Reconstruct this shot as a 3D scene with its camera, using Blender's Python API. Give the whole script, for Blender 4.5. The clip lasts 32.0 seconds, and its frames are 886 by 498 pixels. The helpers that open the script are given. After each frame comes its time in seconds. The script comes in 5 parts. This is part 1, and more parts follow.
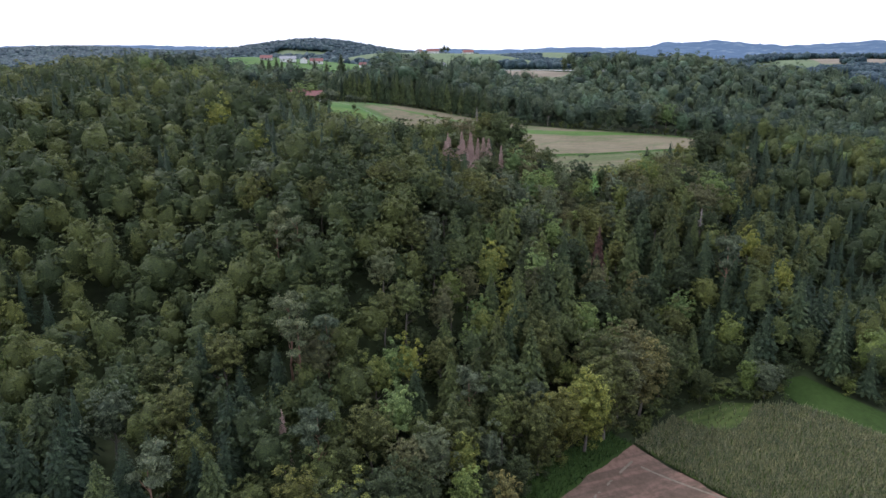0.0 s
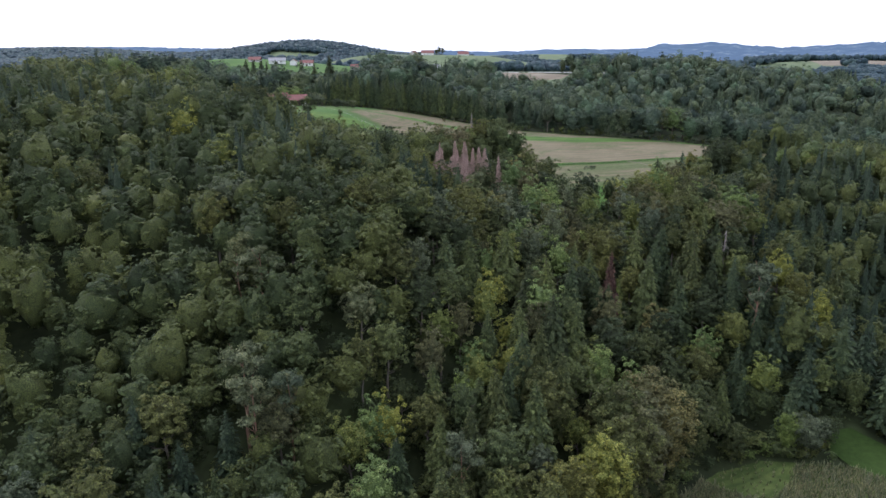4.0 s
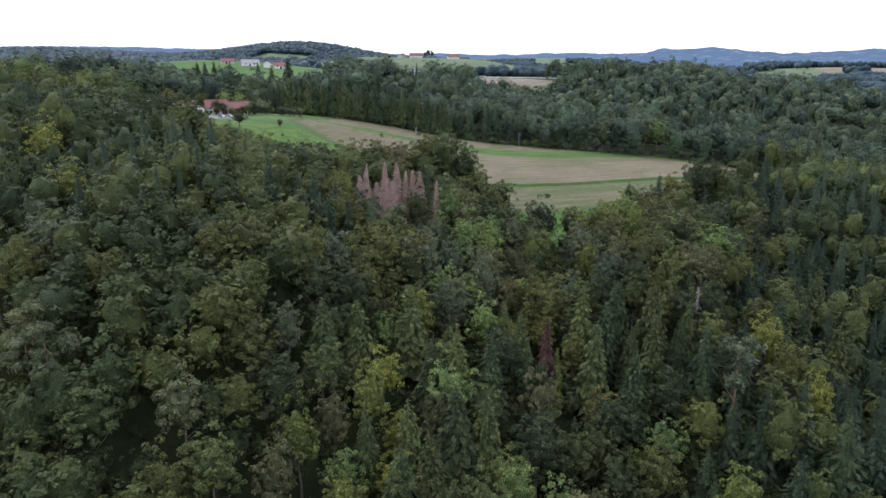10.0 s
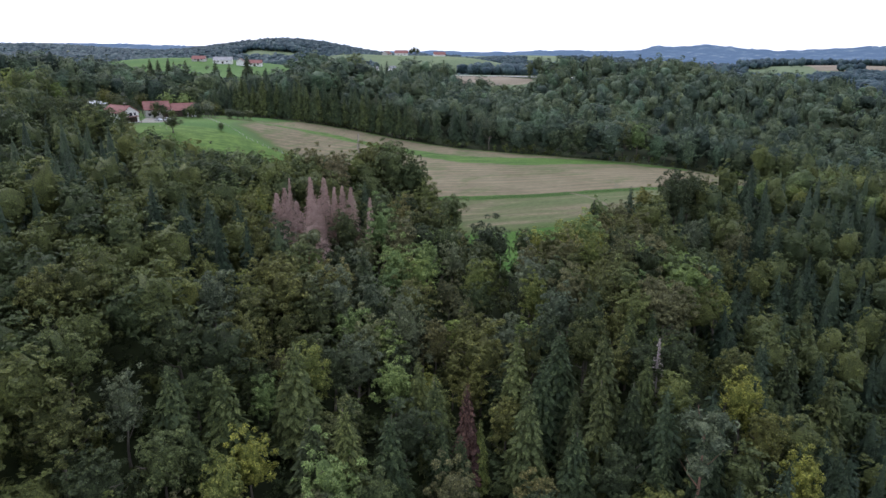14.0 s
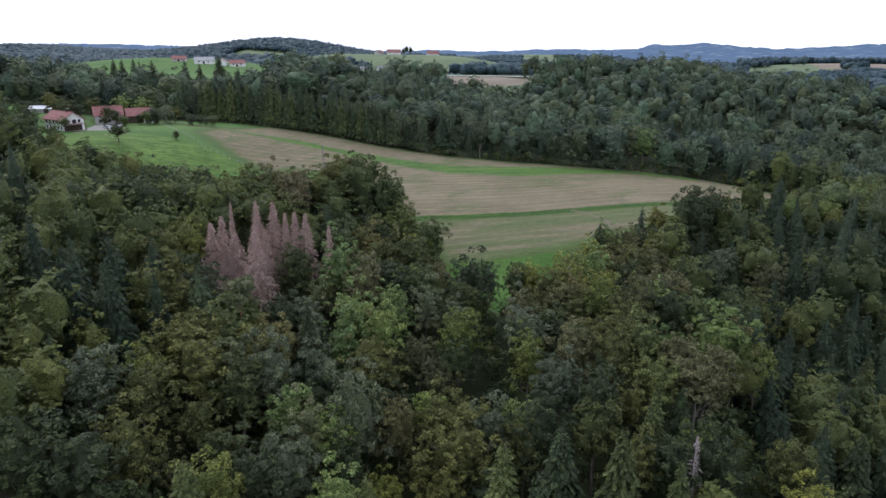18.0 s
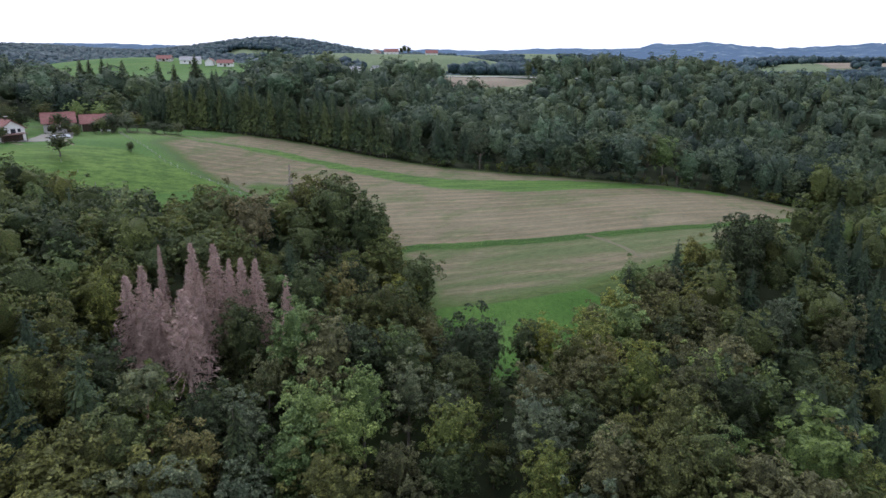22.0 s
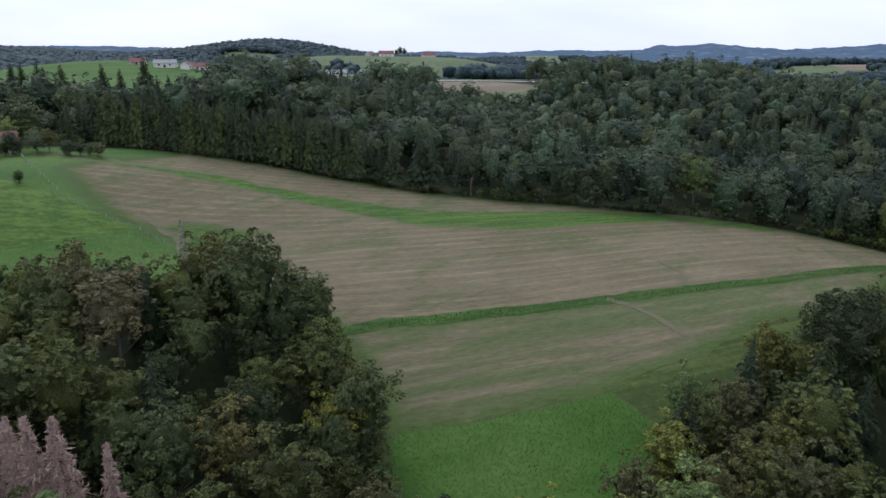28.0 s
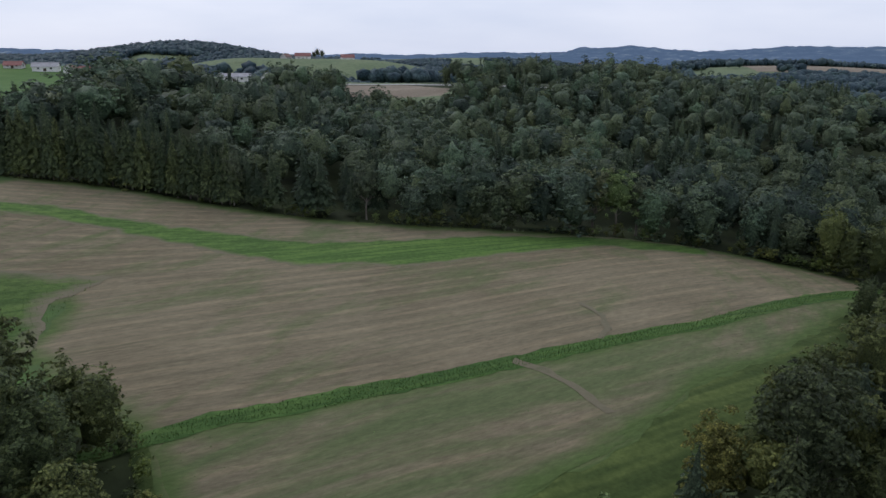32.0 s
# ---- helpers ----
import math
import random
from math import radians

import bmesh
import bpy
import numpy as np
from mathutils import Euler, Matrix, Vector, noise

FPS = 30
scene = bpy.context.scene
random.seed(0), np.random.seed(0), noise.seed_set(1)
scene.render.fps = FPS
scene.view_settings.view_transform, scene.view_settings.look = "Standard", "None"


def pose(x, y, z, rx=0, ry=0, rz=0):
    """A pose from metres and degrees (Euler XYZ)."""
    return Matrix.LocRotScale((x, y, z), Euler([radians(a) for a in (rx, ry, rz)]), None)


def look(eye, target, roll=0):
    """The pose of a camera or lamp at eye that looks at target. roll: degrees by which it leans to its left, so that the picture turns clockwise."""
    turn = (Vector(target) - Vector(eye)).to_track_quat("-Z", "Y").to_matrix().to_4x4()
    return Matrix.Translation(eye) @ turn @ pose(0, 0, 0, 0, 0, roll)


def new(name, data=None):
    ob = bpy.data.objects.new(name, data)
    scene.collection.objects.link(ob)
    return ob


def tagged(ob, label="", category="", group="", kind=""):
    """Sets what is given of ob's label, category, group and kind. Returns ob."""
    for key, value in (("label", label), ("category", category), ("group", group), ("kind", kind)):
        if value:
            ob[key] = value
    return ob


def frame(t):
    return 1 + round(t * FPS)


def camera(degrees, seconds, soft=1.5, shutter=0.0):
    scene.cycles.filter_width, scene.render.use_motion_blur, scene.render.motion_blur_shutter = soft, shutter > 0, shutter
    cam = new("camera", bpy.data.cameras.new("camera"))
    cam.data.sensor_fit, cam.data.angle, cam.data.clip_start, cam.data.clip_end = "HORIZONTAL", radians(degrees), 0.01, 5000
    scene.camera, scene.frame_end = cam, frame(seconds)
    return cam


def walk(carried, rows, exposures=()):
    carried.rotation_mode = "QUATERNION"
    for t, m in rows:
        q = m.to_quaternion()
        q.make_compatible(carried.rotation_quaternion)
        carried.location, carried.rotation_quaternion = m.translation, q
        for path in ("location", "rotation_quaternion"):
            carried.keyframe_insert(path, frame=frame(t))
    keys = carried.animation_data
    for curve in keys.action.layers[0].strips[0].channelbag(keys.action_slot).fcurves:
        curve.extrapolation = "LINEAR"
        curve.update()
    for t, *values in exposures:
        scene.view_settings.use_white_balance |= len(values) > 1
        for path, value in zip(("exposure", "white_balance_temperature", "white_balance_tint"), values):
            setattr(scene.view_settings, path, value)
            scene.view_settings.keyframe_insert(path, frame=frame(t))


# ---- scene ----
cam = camera(68.3, 32.0)
METRES, EYE, TILT, LEAN, TURN = 300.0, 100.0, -16.2, 1.0, 3.6
ROWS = [
    (0.0, 0.0, 0.0, 0.0, 0.01, -0.78, -0.85),
    (0.5, 0.0005, 0.0101, 0.0027, -0.04, -0.75, -0.82),
    (1.0, 0.0011, 0.0207, 0.0056, -0.09, -0.73, -0.8),
    (1.5, 0.0017, 0.032, 0.0086, -0.15, -0.7, -0.78),
    (2.0, 0.0024, 0.0438, 0.0119, -0.21, -0.68, -0.76),
    (2.5, 0.003, 0.0563, 0.0153, -0.26, -0.67, -0.75),
    (3.0, 0.0037, 0.0692, 0.0189, -0.29, -0.66, -0.74),
    (3.5, 0.0046, 0.0826, 0.0228, -0.32, -0.65, -0.74),
    (5.5, 0.0168, 0.1376, 0.0392, -0.37, -0.56, -0.82),
    (6.0, 0.0225, 0.1509, 0.0437, -0.38, -0.54, -0.84),
    (6.5, 0.0291, 0.1639, 0.0481, -0.36, -0.52, -0.89),
    (7.0, 0.0368, 0.1766, 0.052, -0.36, -0.49, -0.9),
    (7.5, 0.0453, 0.1889, 0.0561, -0.36, -0.48, -0.97),
    (8.0, 0.0543, 0.201, 0.0601, -0.36, -0.47, -1.06),
    (8.5, 0.064, 0.2127, 0.064, -0.35, -0.47, -1.13),
    (9.0, 0.0742, 0.2243, 0.0677, -0.34, -0.45, -1.2),
    (9.5, 0.0846, 0.2356, 0.0711, -0.33, -0.43, -1.27),
    (10.0, 0.0953, 0.2472, 0.0744, -0.3, -0.41, -1.29),
    (10.5, 0.1061, 0.2587, 0.0779, -0.29, -0.41, -1.31),
    (11.0, 0.1165, 0.2707, 0.0814, -0.31, -0.43, -1.3),
    (11.5, 0.1264, 0.2829, 0.0852, -0.34, -0.46, -1.29),
    (12.0, 0.1354, 0.2957, 0.0892, -0.39, -0.49, -1.31),
    (12.5, 0.1431, 0.3088, 0.0935, -0.45, -0.52, -1.3),
    (13.0, 0.1495, 0.3223, 0.0981, -0.54, -0.57, -1.29),
    (13.5, 0.1549, 0.3362, 0.1026, -0.6, -0.61, -1.28),
    (14.0, 0.1595, 0.3505, 0.1068, -0.66, -0.63, -1.24),
    (14.5, 0.1634, 0.3651, 0.1108, -0.71, -0.64, -1.2),
    (16.5, 0.1747, 0.425, 0.1271, -0.81, -0.66, -1.02),
    (17.0, 0.1767, 0.4404, 0.1313, -0.83, -0.65, -1.0),
    (17.5, 0.1784, 0.4559, 0.1356, -0.85, -0.65, -0.98),
    (18.0, 0.1799, 0.4715, 0.14, -0.88, -0.67, -0.99),
    (18.5, 0.1813, 0.4871, 0.1445, -0.87, -0.68, -0.98),
    (19.0, 0.1825, 0.5027, 0.1489, -0.88, -0.68, -1.01),
    (19.5, 0.1836, 0.5184, 0.1533, -0.88, -0.68, -1.02),
    (20.0, 0.1846, 0.5341, 0.1578, -0.87, -0.69, -1.01),
    (20.5, 0.1857, 0.5498, 0.1624, -0.88, -0.71, -1.01),
    (21.0, 0.1867, 0.5656, 0.1668, -0.87, -0.71, -0.99),
    (21.5, 0.1877, 0.5814, 0.1713, -0.87, -0.72, -0.98),
    (22.0, 0.1885, 0.5972, 0.1759, -0.86, -0.72, -0.97),
    (22.5, 0.1894, 0.6129, 0.1806, -0.86, -0.73, -0.95),
    (23.0, 0.1903, 0.6287, 0.1852, -0.85, -0.73, -0.94),
    (23.5, 0.1911, 0.6445, 0.1896, -0.86, -0.73, -0.92),
    (24.0, 0.192, 0.6604, 0.1941, -0.85, -0.72, -0.92),
    (24.5, 0.1929, 0.6762, 0.1986, -0.84, -0.72, -0.92),
    (25.0, 0.194, 0.6909, 0.2029, -0.82, -0.72, -0.91),
    (25.5, 0.1959, 0.7065, 0.2075, -0.78, -0.69, -0.92),
    (27.5, 0.2104, 0.7687, 0.2258, -0.65, -0.58, -0.91),
    (28.0, 0.2152, 0.7838, 0.2304, -0.7, -0.56, -0.9),
    (28.5, 0.2202, 0.7992, 0.2348, -1.08, -0.52, -0.79),
    (29.0, 0.2257, 0.8143, 0.2391, -1.83, -0.49, -0.58),
    (29.5, 0.2314, 0.8293, 0.2434, -2.58, -0.45, -0.37),
    (30.0, 0.2376, 0.8441, 0.2477, -3.31, -0.43, -0.15),
    (30.5, 0.2441, 0.8586, 0.2519, -4.04, -0.41, 0.07),
    (31.0, 0.251, 0.8731, 0.2561, -4.82, -0.38, 0.33),
    (31.5, 0.2581, 0.8873, 0.2603, -5.6, -0.38, 0.58),
    (32.0, 0.2657, 0.9014, 0.2644, -6.45, -0.38, 0.84),
]
walk(cam, [(t, pose(0, 0, EYE, TILT, LEAN, TURN) @ pose(METRES * x, METRES * y, METRES * z, 90 + pitch, roll, yaw)) for t, x, y, z, yaw, pitch, roll in ROWS],
     exposures=[(0, 0.32, 6000, 16), (2, 0.29, 6000, 16), (7, 0.34, 6000, 16), (8, 0.33, 6000, 16), (9, 0.23, 6000, 16), (10, 0.34, 6000, 16), (11, 0.23, 6000, 16), (12, 0.34, 6000, 16), (14, 0.21, 6000, 16),
                (17, 0.30, 6000, 16), (18, 0.12, 6000, 16), (20, 0.20, 6000, 15), (21, 0.07, 6000, 15), (22, 0.11, 6000, 15), (23, -0.10, 6000, 15), (24, -0.01, 6000, 14), (25, -0.15, 6000, 14), (28, -0.30, 6050, 13), (32, -0.62, 6050, 15)])

# ---- world, sun ----
world = bpy.data.worlds.new("overcast_sky")
scene.world = world
world.use_nodes = True
wt = world.node_tree
wt.nodes.clear()


def nd(tree, kind, **kw):
    n = tree.nodes.new(kind)
    for k, v in kw.items():
        if k in n.inputs:
            n.inputs[k].default_value = v
    return n


sky = wt.nodes.new("ShaderNodeTexSky")
sky.sky_type = "NISHITA"
sky.sun_disc = False
sky.sun_elevation, sky.sun_rotation = radians(48), radians(-35)
sky_gain = nd(wt, "ShaderNodeVectorMath")
sky_gain.operation = "SCALE"
sky_gain.inputs["Scale"].default_value = 0.12
wt.links.new(sky.outputs[0], sky_gain.inputs[0])
wcoord = wt.nodes.new("ShaderNodeTexCoord")
wmap = wt.nodes.new("ShaderNodeMapping")
wmap.inputs["Scale"].default_value = (1.0, 1.0, 5.0)
wt.links.new(wcoord.outputs["Generated"], wmap.inputs[0])
wnoise = nd(wt, "ShaderNodeTexNoise", Scale=2.2, Detail=6.0, Roughness=0.55)
wt.links.new(wmap.outputs[0], wnoise.inputs["Vector"])
wramp = wt.nodes.new("ShaderNodeValToRGB")
wramp.color_ramp.elements[0].position, wramp.color_ramp.elements[0].color = 0.32, (0.80, 0.87, 1.0, 1)
wramp.color_ramp.elements[1].position, wramp.color_ramp.elements[1].color = 0.62, (0.98, 1.02, 1.10, 1)
wt.links.new(wnoise.outputs["Fac"], wramp.inputs[0])
wmix = wt.nodes.new("ShaderNodeMix")
wmix.data_type = "RGBA"
wmix.inputs["Factor"].default_value = 0.9
wt.links.new(sky_gain.outputs[0], wmix.inputs["A"])
wt.links.new(wramp.outputs[0], wmix.inputs["B"])
wback = wt.nodes.new("ShaderNodeBackground")
wback.inputs["Strength"].default_value = 1.26
wt.links.new(wmix.outputs["Result"], wback.inputs[0])
wout = wt.nodes.new("ShaderNodeOutputWorld")
wt.links.new(wback.outputs[0], wout.inputs[0])

sun = new("sun", bpy.data.lights.new("sun", "SUN"))
sun.data.energy, sun.data.angle, sun.data.color = 1.5, radians(24), (1.0, 0.97, 0.92)
sun.matrix_world = look((0, 0, 400), (230, -290, 0))

# ---- materials ----


def material(name, rough=0.85, spec=0.2):
    m = bpy.data.materials.new(name)
    m.use_nodes = True
    p = m.node_tree.nodes["Principled BSDF"]
    p.inputs["Roughness"].default_value = rough
    p.inputs["Specular IOR Level"].default_value = spec
    return m, m.node_tree, p


def ramp(tree, src, stops):
    r = tree.nodes.new("ShaderNodeValToRGB")
    e = r.color_ramp.elements
    while len(e) < len(stops):
        e.new(0.5)
    for el, (pos, col) in zip(e, stops):
        el.position, el.color = pos, (*col, 1)
    tree.links.new(src, r.inputs[0])
    return r.outputs[0]


def coords(tree, rot=0.0, scale=(1, 1, 1)):
    g = tree.nodes.new("ShaderNodeNewGeometry")
    turn = tree.nodes.new("ShaderNodeMapping")
    turn.inputs["Rotation"].default_value = (0, 0, rot)
    mp = tree.nodes.new("ShaderNodeMapping")
    mp.inputs["Scale"].default_value = scale
    tree.links.new(g.outputs["Position"], turn.inputs[0])
    tree.links.new(turn.outputs[0], mp.inputs[0])
    return mp.outputs[0]


def noise_fac(tree, vec, scale, detail=4.0, rough=0.6):
    n = nd(tree, "ShaderNodeTexNoise", Scale=scale, Detail=detail, Roughness=rough)
    tree.links.new(vec, n.inputs["Vector"])
    return n.outputs["Fac"]


def mixed(tree, a, b, fac, blend="MIX"):
    n = tree.nodes.new("ShaderNodeMix")
    n.data_type, n.blend_type = "RGBA", blend
    for s, v in (("A", a), ("B", b), ("Factor", fac)):
        if isinstance(v, tuple):
            n.inputs[s].default_value = (*v, 1)
        elif isinstance(v, (int, float)):
            n.inputs[s].default_value = v
        else:
            tree.links.new(v, n.inputs[s])
    return n.outputs["Result"]


def bumped(tree, p, height, strength=0.5, distance=0.2):
    b = nd(tree, "ShaderNodeBump", Strength=strength, Distance=distance)
    tree.links.new(height, b.inputs["Height"])
    tree.links.new(b.outputs[0], p.inputs["Normal"])


def foliage(name, dark, mid, light, per_tree=False, rough=0.65, grain=3.8):
    """Leaves: each leaf spray differs a little, and each tree as a whole too; fine noise paints dark gaps between
    leaves within a spray.
    """
    m, t, p = material(name, rough, 0.2)
    dark, mid, light = [tuple(c * k for c, k in zip(col, (1.90, 1.53, 1.90))) for col in (dark, mid, light)]
    geo = t.nodes.new("ShaderNodeNewGeometry")
    leaf = ramp(t, geo.outputs["Random Per Island"], [(0.0, dark), (0.55, mid), (1.0, light)])
    if per_tree:
        a = t.nodes.new("ShaderNodeAttribute")
        a.attribute_name = "tint"
        tone = ramp(t, a.outputs["Fac"], per_tree)
    else:
        o = t.nodes.new("ShaderNodeObjectInfo")
        tone = ramp(t, o.outputs["Random"], [(0.0, (0.68, 0.74, 0.76)), (0.5, (1, 1, 1)), (1.0, (1.3, 1.2, 0.95))])
    col = mixed(t, leaf, tone, 1.0, "MULTIPLY")
    patch = ramp(t, noise_fac(t, coords(t), 0.3, 2), [(0.3, (0.82, 0.84, 0.86)), (0.7, (1.15, 1.12, 1.0))])
    col = mixed(t, col, patch, 1.0, "MULTIPLY")
    fine = noise_fac(t, coords(t), grain, 3, 0.7)
    # low noise darkens the colour where shaded gaps between leaves would be
    col = mixed(t, col, ramp(t, fine, [(0.36, (0.38, 0.41, 0.44)), (0.52, (1.0, 1.0, 1.0)), (0.66, (1.62, 1.56, 1.35))]), 1.0, "MULTIPLY")
    t.links.new(col, p.inputs["Base Color"])
    bumped(t, p, fine, 1.0, 0.35)
    tr = t.nodes.new("ShaderNodeBsdfTranslucent")
    t.links.new(col, tr.inputs[0])
    ms = t.nodes.new("ShaderNodeMixShader")
    ms.inputs[0].default_value = 0.2
    t.links.new(p.outputs[0], ms.inputs[1])
    t.links.new(tr.outputs[0], ms.inputs[2])
    t.links.new(ms.outputs[0], t.nodes["Material Output"].inputs["Surface"])
    return m


FOLIAGE = {
    "dark green": foliage("leaves_dark_green", (0.022, 0.036, 0.014), (0.035, 0.057, 0.021), (0.054, 0.082, 0.030)),
    "mid green": foliage("leaves_mid_green", (0.040, 0.064, 0.022), (0.060, 0.094, 0.031), (0.088, 0.130, 0.043)),
    "fresh green": foliage("leaves_fresh_green", (0.062, 0.110, 0.030), (0.100, 0.175, 0.050), (0.150, 0.235, 0.075)),
    "olive": foliage("leaves_olive", (0.037, 0.053, 0.015), (0.063, 0.086, 0.024), (0.100, 0.130, 0.037)),
    "yellow-green": foliage("leaves_yellow_green", (0.064, 0.096, 0.022), (0.104, 0.148, 0.032), (0.156, 0.202, 0.048)),
    "brownish": foliage("leaves_brownish", (0.050, 0.064, 0.024), (0.080, 0.099, 0.038), (0.116, 0.136, 0.055)),
    "light green": foliage("leaves_light_green", (0.080, 0.142, 0.040), (0.122, 0.205, 0.060), (0.175, 0.265, 0.086)),
    "tan": foliage("leaves_tan", (0.070, 0.078, 0.034), (0.108, 0.120, 0.052), (0.150, 0.164, 0.074)),
    "grey-green": foliage("leaves_grey_green", (0.048, 0.074, 0.036), (0.072, 0.106, 0.052), (0.108, 0.150, 0.074)),
    "blue-green": foliage("needles_blue_green", (0.027, 0.048, 0.019), (0.044, 0.074, 0.028), (0.070, 0.110, 0.040)),
    "rust red": foliage("needles_rust_red", (0.046, 0.030, 0.020), (0.074, 0.050, 0.034), (0.108, 0.074, 0.050)),
}
TONES = [(0.0, (0.46, 0.52, 0.54)), (0.16, (0.74, 0.80, 0.76)), (0.32, (1.12, 1.04, 0.78)), (0.46, (0.95, 0.98, 0.95)), (0.60, (1.42, 1.26, 0.84)),
         (0.74, (1.15, 1.25, 1.18)), (0.87, (1.30, 1.48, 1.0)), (1.0, (1.62, 1.42, 0.90))]
WOOD_LEAVES = foliage("woodland_leaves", (0.040, 0.064, 0.022), (0.052, 0.080, 0.027), (0.068, 0.101, 0.034), per_tree=TONES)
# extra blue in these leaf colours paints the haze of distance
WOOD_HAZED = foliage("woodland_hazed_leaves", (0.031, 0.056, 0.033), (0.040, 0.070, 0.040), (0.053, 0.088, 0.051), per_tree=TONES, grain=1.5)
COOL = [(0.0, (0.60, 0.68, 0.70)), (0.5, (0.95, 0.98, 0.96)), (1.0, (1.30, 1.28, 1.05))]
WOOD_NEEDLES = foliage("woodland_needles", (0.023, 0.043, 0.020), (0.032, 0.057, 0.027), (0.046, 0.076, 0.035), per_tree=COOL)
# the far woods get their haze from this bluish leaf colour
FAR_HAZED = foliage("far_hazed_leaves", (0.018, 0.040, 0.043), (0.026, 0.053, 0.056), (0.036, 0.068, 0.070), per_tree=COOL, grain=0.5)


def plain_noise(name, a, b, scale, rough=0.8, bump=0.3, detail=5.0, stretch=(1, 1, 1)):
    m, t, p = material(name, rough)
    n = noise_fac(t, coords(t, 0, stretch), scale, detail)
    n2 = noise_fac(t, coords(t, 0, stretch), scale * 9, 3)
    c = ramp(t, n, [(0.3, a), (0.7, b)])
    c = mixed(t, c, ramp(t, n2, [(0.3, (0.8, 0.8, 0.8)), (0.7, (1.15, 1.15, 1.15))]), 1.0, "MULTIPLY")
    t.links.new(c, p.inputs["Base Color"])
    bumped(t, p, n2, bump, 0.1)
    return m


BARK = plain_noise("bark", (0.10, 0.085, 0.07), (0.19, 0.165, 0.14), 1.2, 0.9, 0.6, stretch=(1, 1, 0.25))
BARK_PINE = plain_noise("pine_bark", (0.17, 0.10, 0.07), (0.28, 0.17, 0.12), 1.2, 0.9, 0.6, stretch=(1, 1, 0.25))
BARK_PALE = plain_noise("pale_bark", (0.30, 0.28, 0.25), (0.48, 0.46, 0.42), 1.5, 0.9, 0.4, stretch=(1, 1, 0.3))
DEAD_TWIGS = plain_noise("dead_spruce_twigs", (0.35, 0.245, 0.21), (0.52, 0.38, 0.33), 0.6, 0.9, 0.2)
DEAD_GREY = plain_noise("dead_grey_twigs", (0.24, 0.20, 0.19), (0.40, 0.35, 0.33), 0.6, 0.9, 0.2)
FOREST_FLOOR = plain_noise("forest_floor", (0.018, 0.022, 0.011), (0.045, 0.060, 0.022), 0.05, 0.95, 0.5)
# far greens are paled in the colour itself to suggest haze
GRASS_FAR = plain_noise("hazy_far_grass", (0.100, 0.138, 0.070), (0.138, 0.172, 0.090), 0.02, 0.9, 0.1)

ROW_TURN = radians(-24)


def rim_mask(t, reach, patchy, scale=0.16):
    """1 along the outline of a piece of land cover, 0 further in than its reach, in uneven tongues."""
    a = t.nodes.new("ShaderNodeAttribute")
    a.attribute_name = "rim"
    n = noise_fac(t, coords(t, ROW_TURN, (0.4, 1, 1)), scale, 5, 0.65)
    k = t.nodes.new("ShaderNodeMath")
    k.operation = "MULTIPLY_ADD"
    k.inputs[1].default_value = 1.0 / reach
    t.links.new(a.outputs["Fac"], k.inputs[0])
    q = t.nodes.new("ShaderNodeMath")
    q.operation = "MULTIPLY_ADD"
    q.inputs[1].default_value, q.inputs[2].default_value = patchy, -0.5 * patchy
    t.links.new(n, q.inputs[0])
    t.links.new(q.outputs[0], k.inputs[2])
    return ramp(t, k.outputs[0], [(0.12, (1, 1, 1)), (0.95, (0, 0, 0))])


def stubble(name, green):
    """Mown grain stubble: straw lines along the balk, green regrowth between."""
    m, t, p = material(name, 0.95, 0.1)
    base = ramp(t, noise_fac(t, coords(t), 0.03, 4), [(0.3, (0.144, 0.116, 0.078)), (0.7, (0.186, 0.155, 0.106))])
    wave = nd(t, "ShaderNodeTexWave", Scale=0.062, Distortion=2.2, Detail=3.0)
    wave.bands_direction = "Y"
    wave.inputs["Detail Scale"].default_value = 0.35
    t.links.new(coords(t, ROW_TURN, (0.12, 1, 1)), wave.inputs["Vector"])
    lines = ramp(t, wave.outputs["Fac"], [(0.0, (0.92, 0.94, 0.92)), (0.72, (1.0, 1.0, 1.0)), (0.97, (1.30, 1.27, 1.22))])
    broken = ramp(t, noise_fac(t, coords(t, ROW_TURN, (0.03, 0.2, 1)), 1.0, 4, 0.6), [(0.38, (0.15, 0.15, 0.15)), (0.62, (1, 1, 1))])
    base = mixed(t, base, mixed(t, (1.0, 1.0, 1.0), lines, broken), 1.0, "MULTIPLY")
    rows = noise_fac(t, coords(t, ROW_TURN, (0.02, 0.9, 1)), 1.0, 3, 0.7)
    base = mixed(t, base, ramp(t, rows, [(0.36, (0.87, 0.89, 0.87)), (0.64, (1.13, 1.12, 1.09))]), 1.0, "MULTIPLY")
    weeds = noise_fac(t, coords(t, ROW_TURN, (0.014, 0.05, 1)), 1.0, 6, 0.66)
    wf = ramp(t, weeds, [(0.50 - green, (0.08, 0.08, 0.08)), (0.68 - green, (0.8, 0.8, 0.8))])
    base = mixed(t, base, (0.081, 0.112, 0.043), wf)
    base = mixed(t, base, (0.076, 0.110, 0.036), rim_mask(t, 5.0, 1.7))
    fine = noise_fac(t, coords(t, ROW_TURN, (0.4, 1.4, 1)), 1.0, 4, 0.75)
    base = mixed(t, base, ramp(t, fine, [(0.3, (0.78, 0.78, 0.78)), (0.7, (1.2, 1.2, 1.2))]), 1.0, "MULTIPLY")
    t.links.new(base, p.inputs["Base Color"])
    bumped(t, p, fine, 0.5, 0.12)
    return m


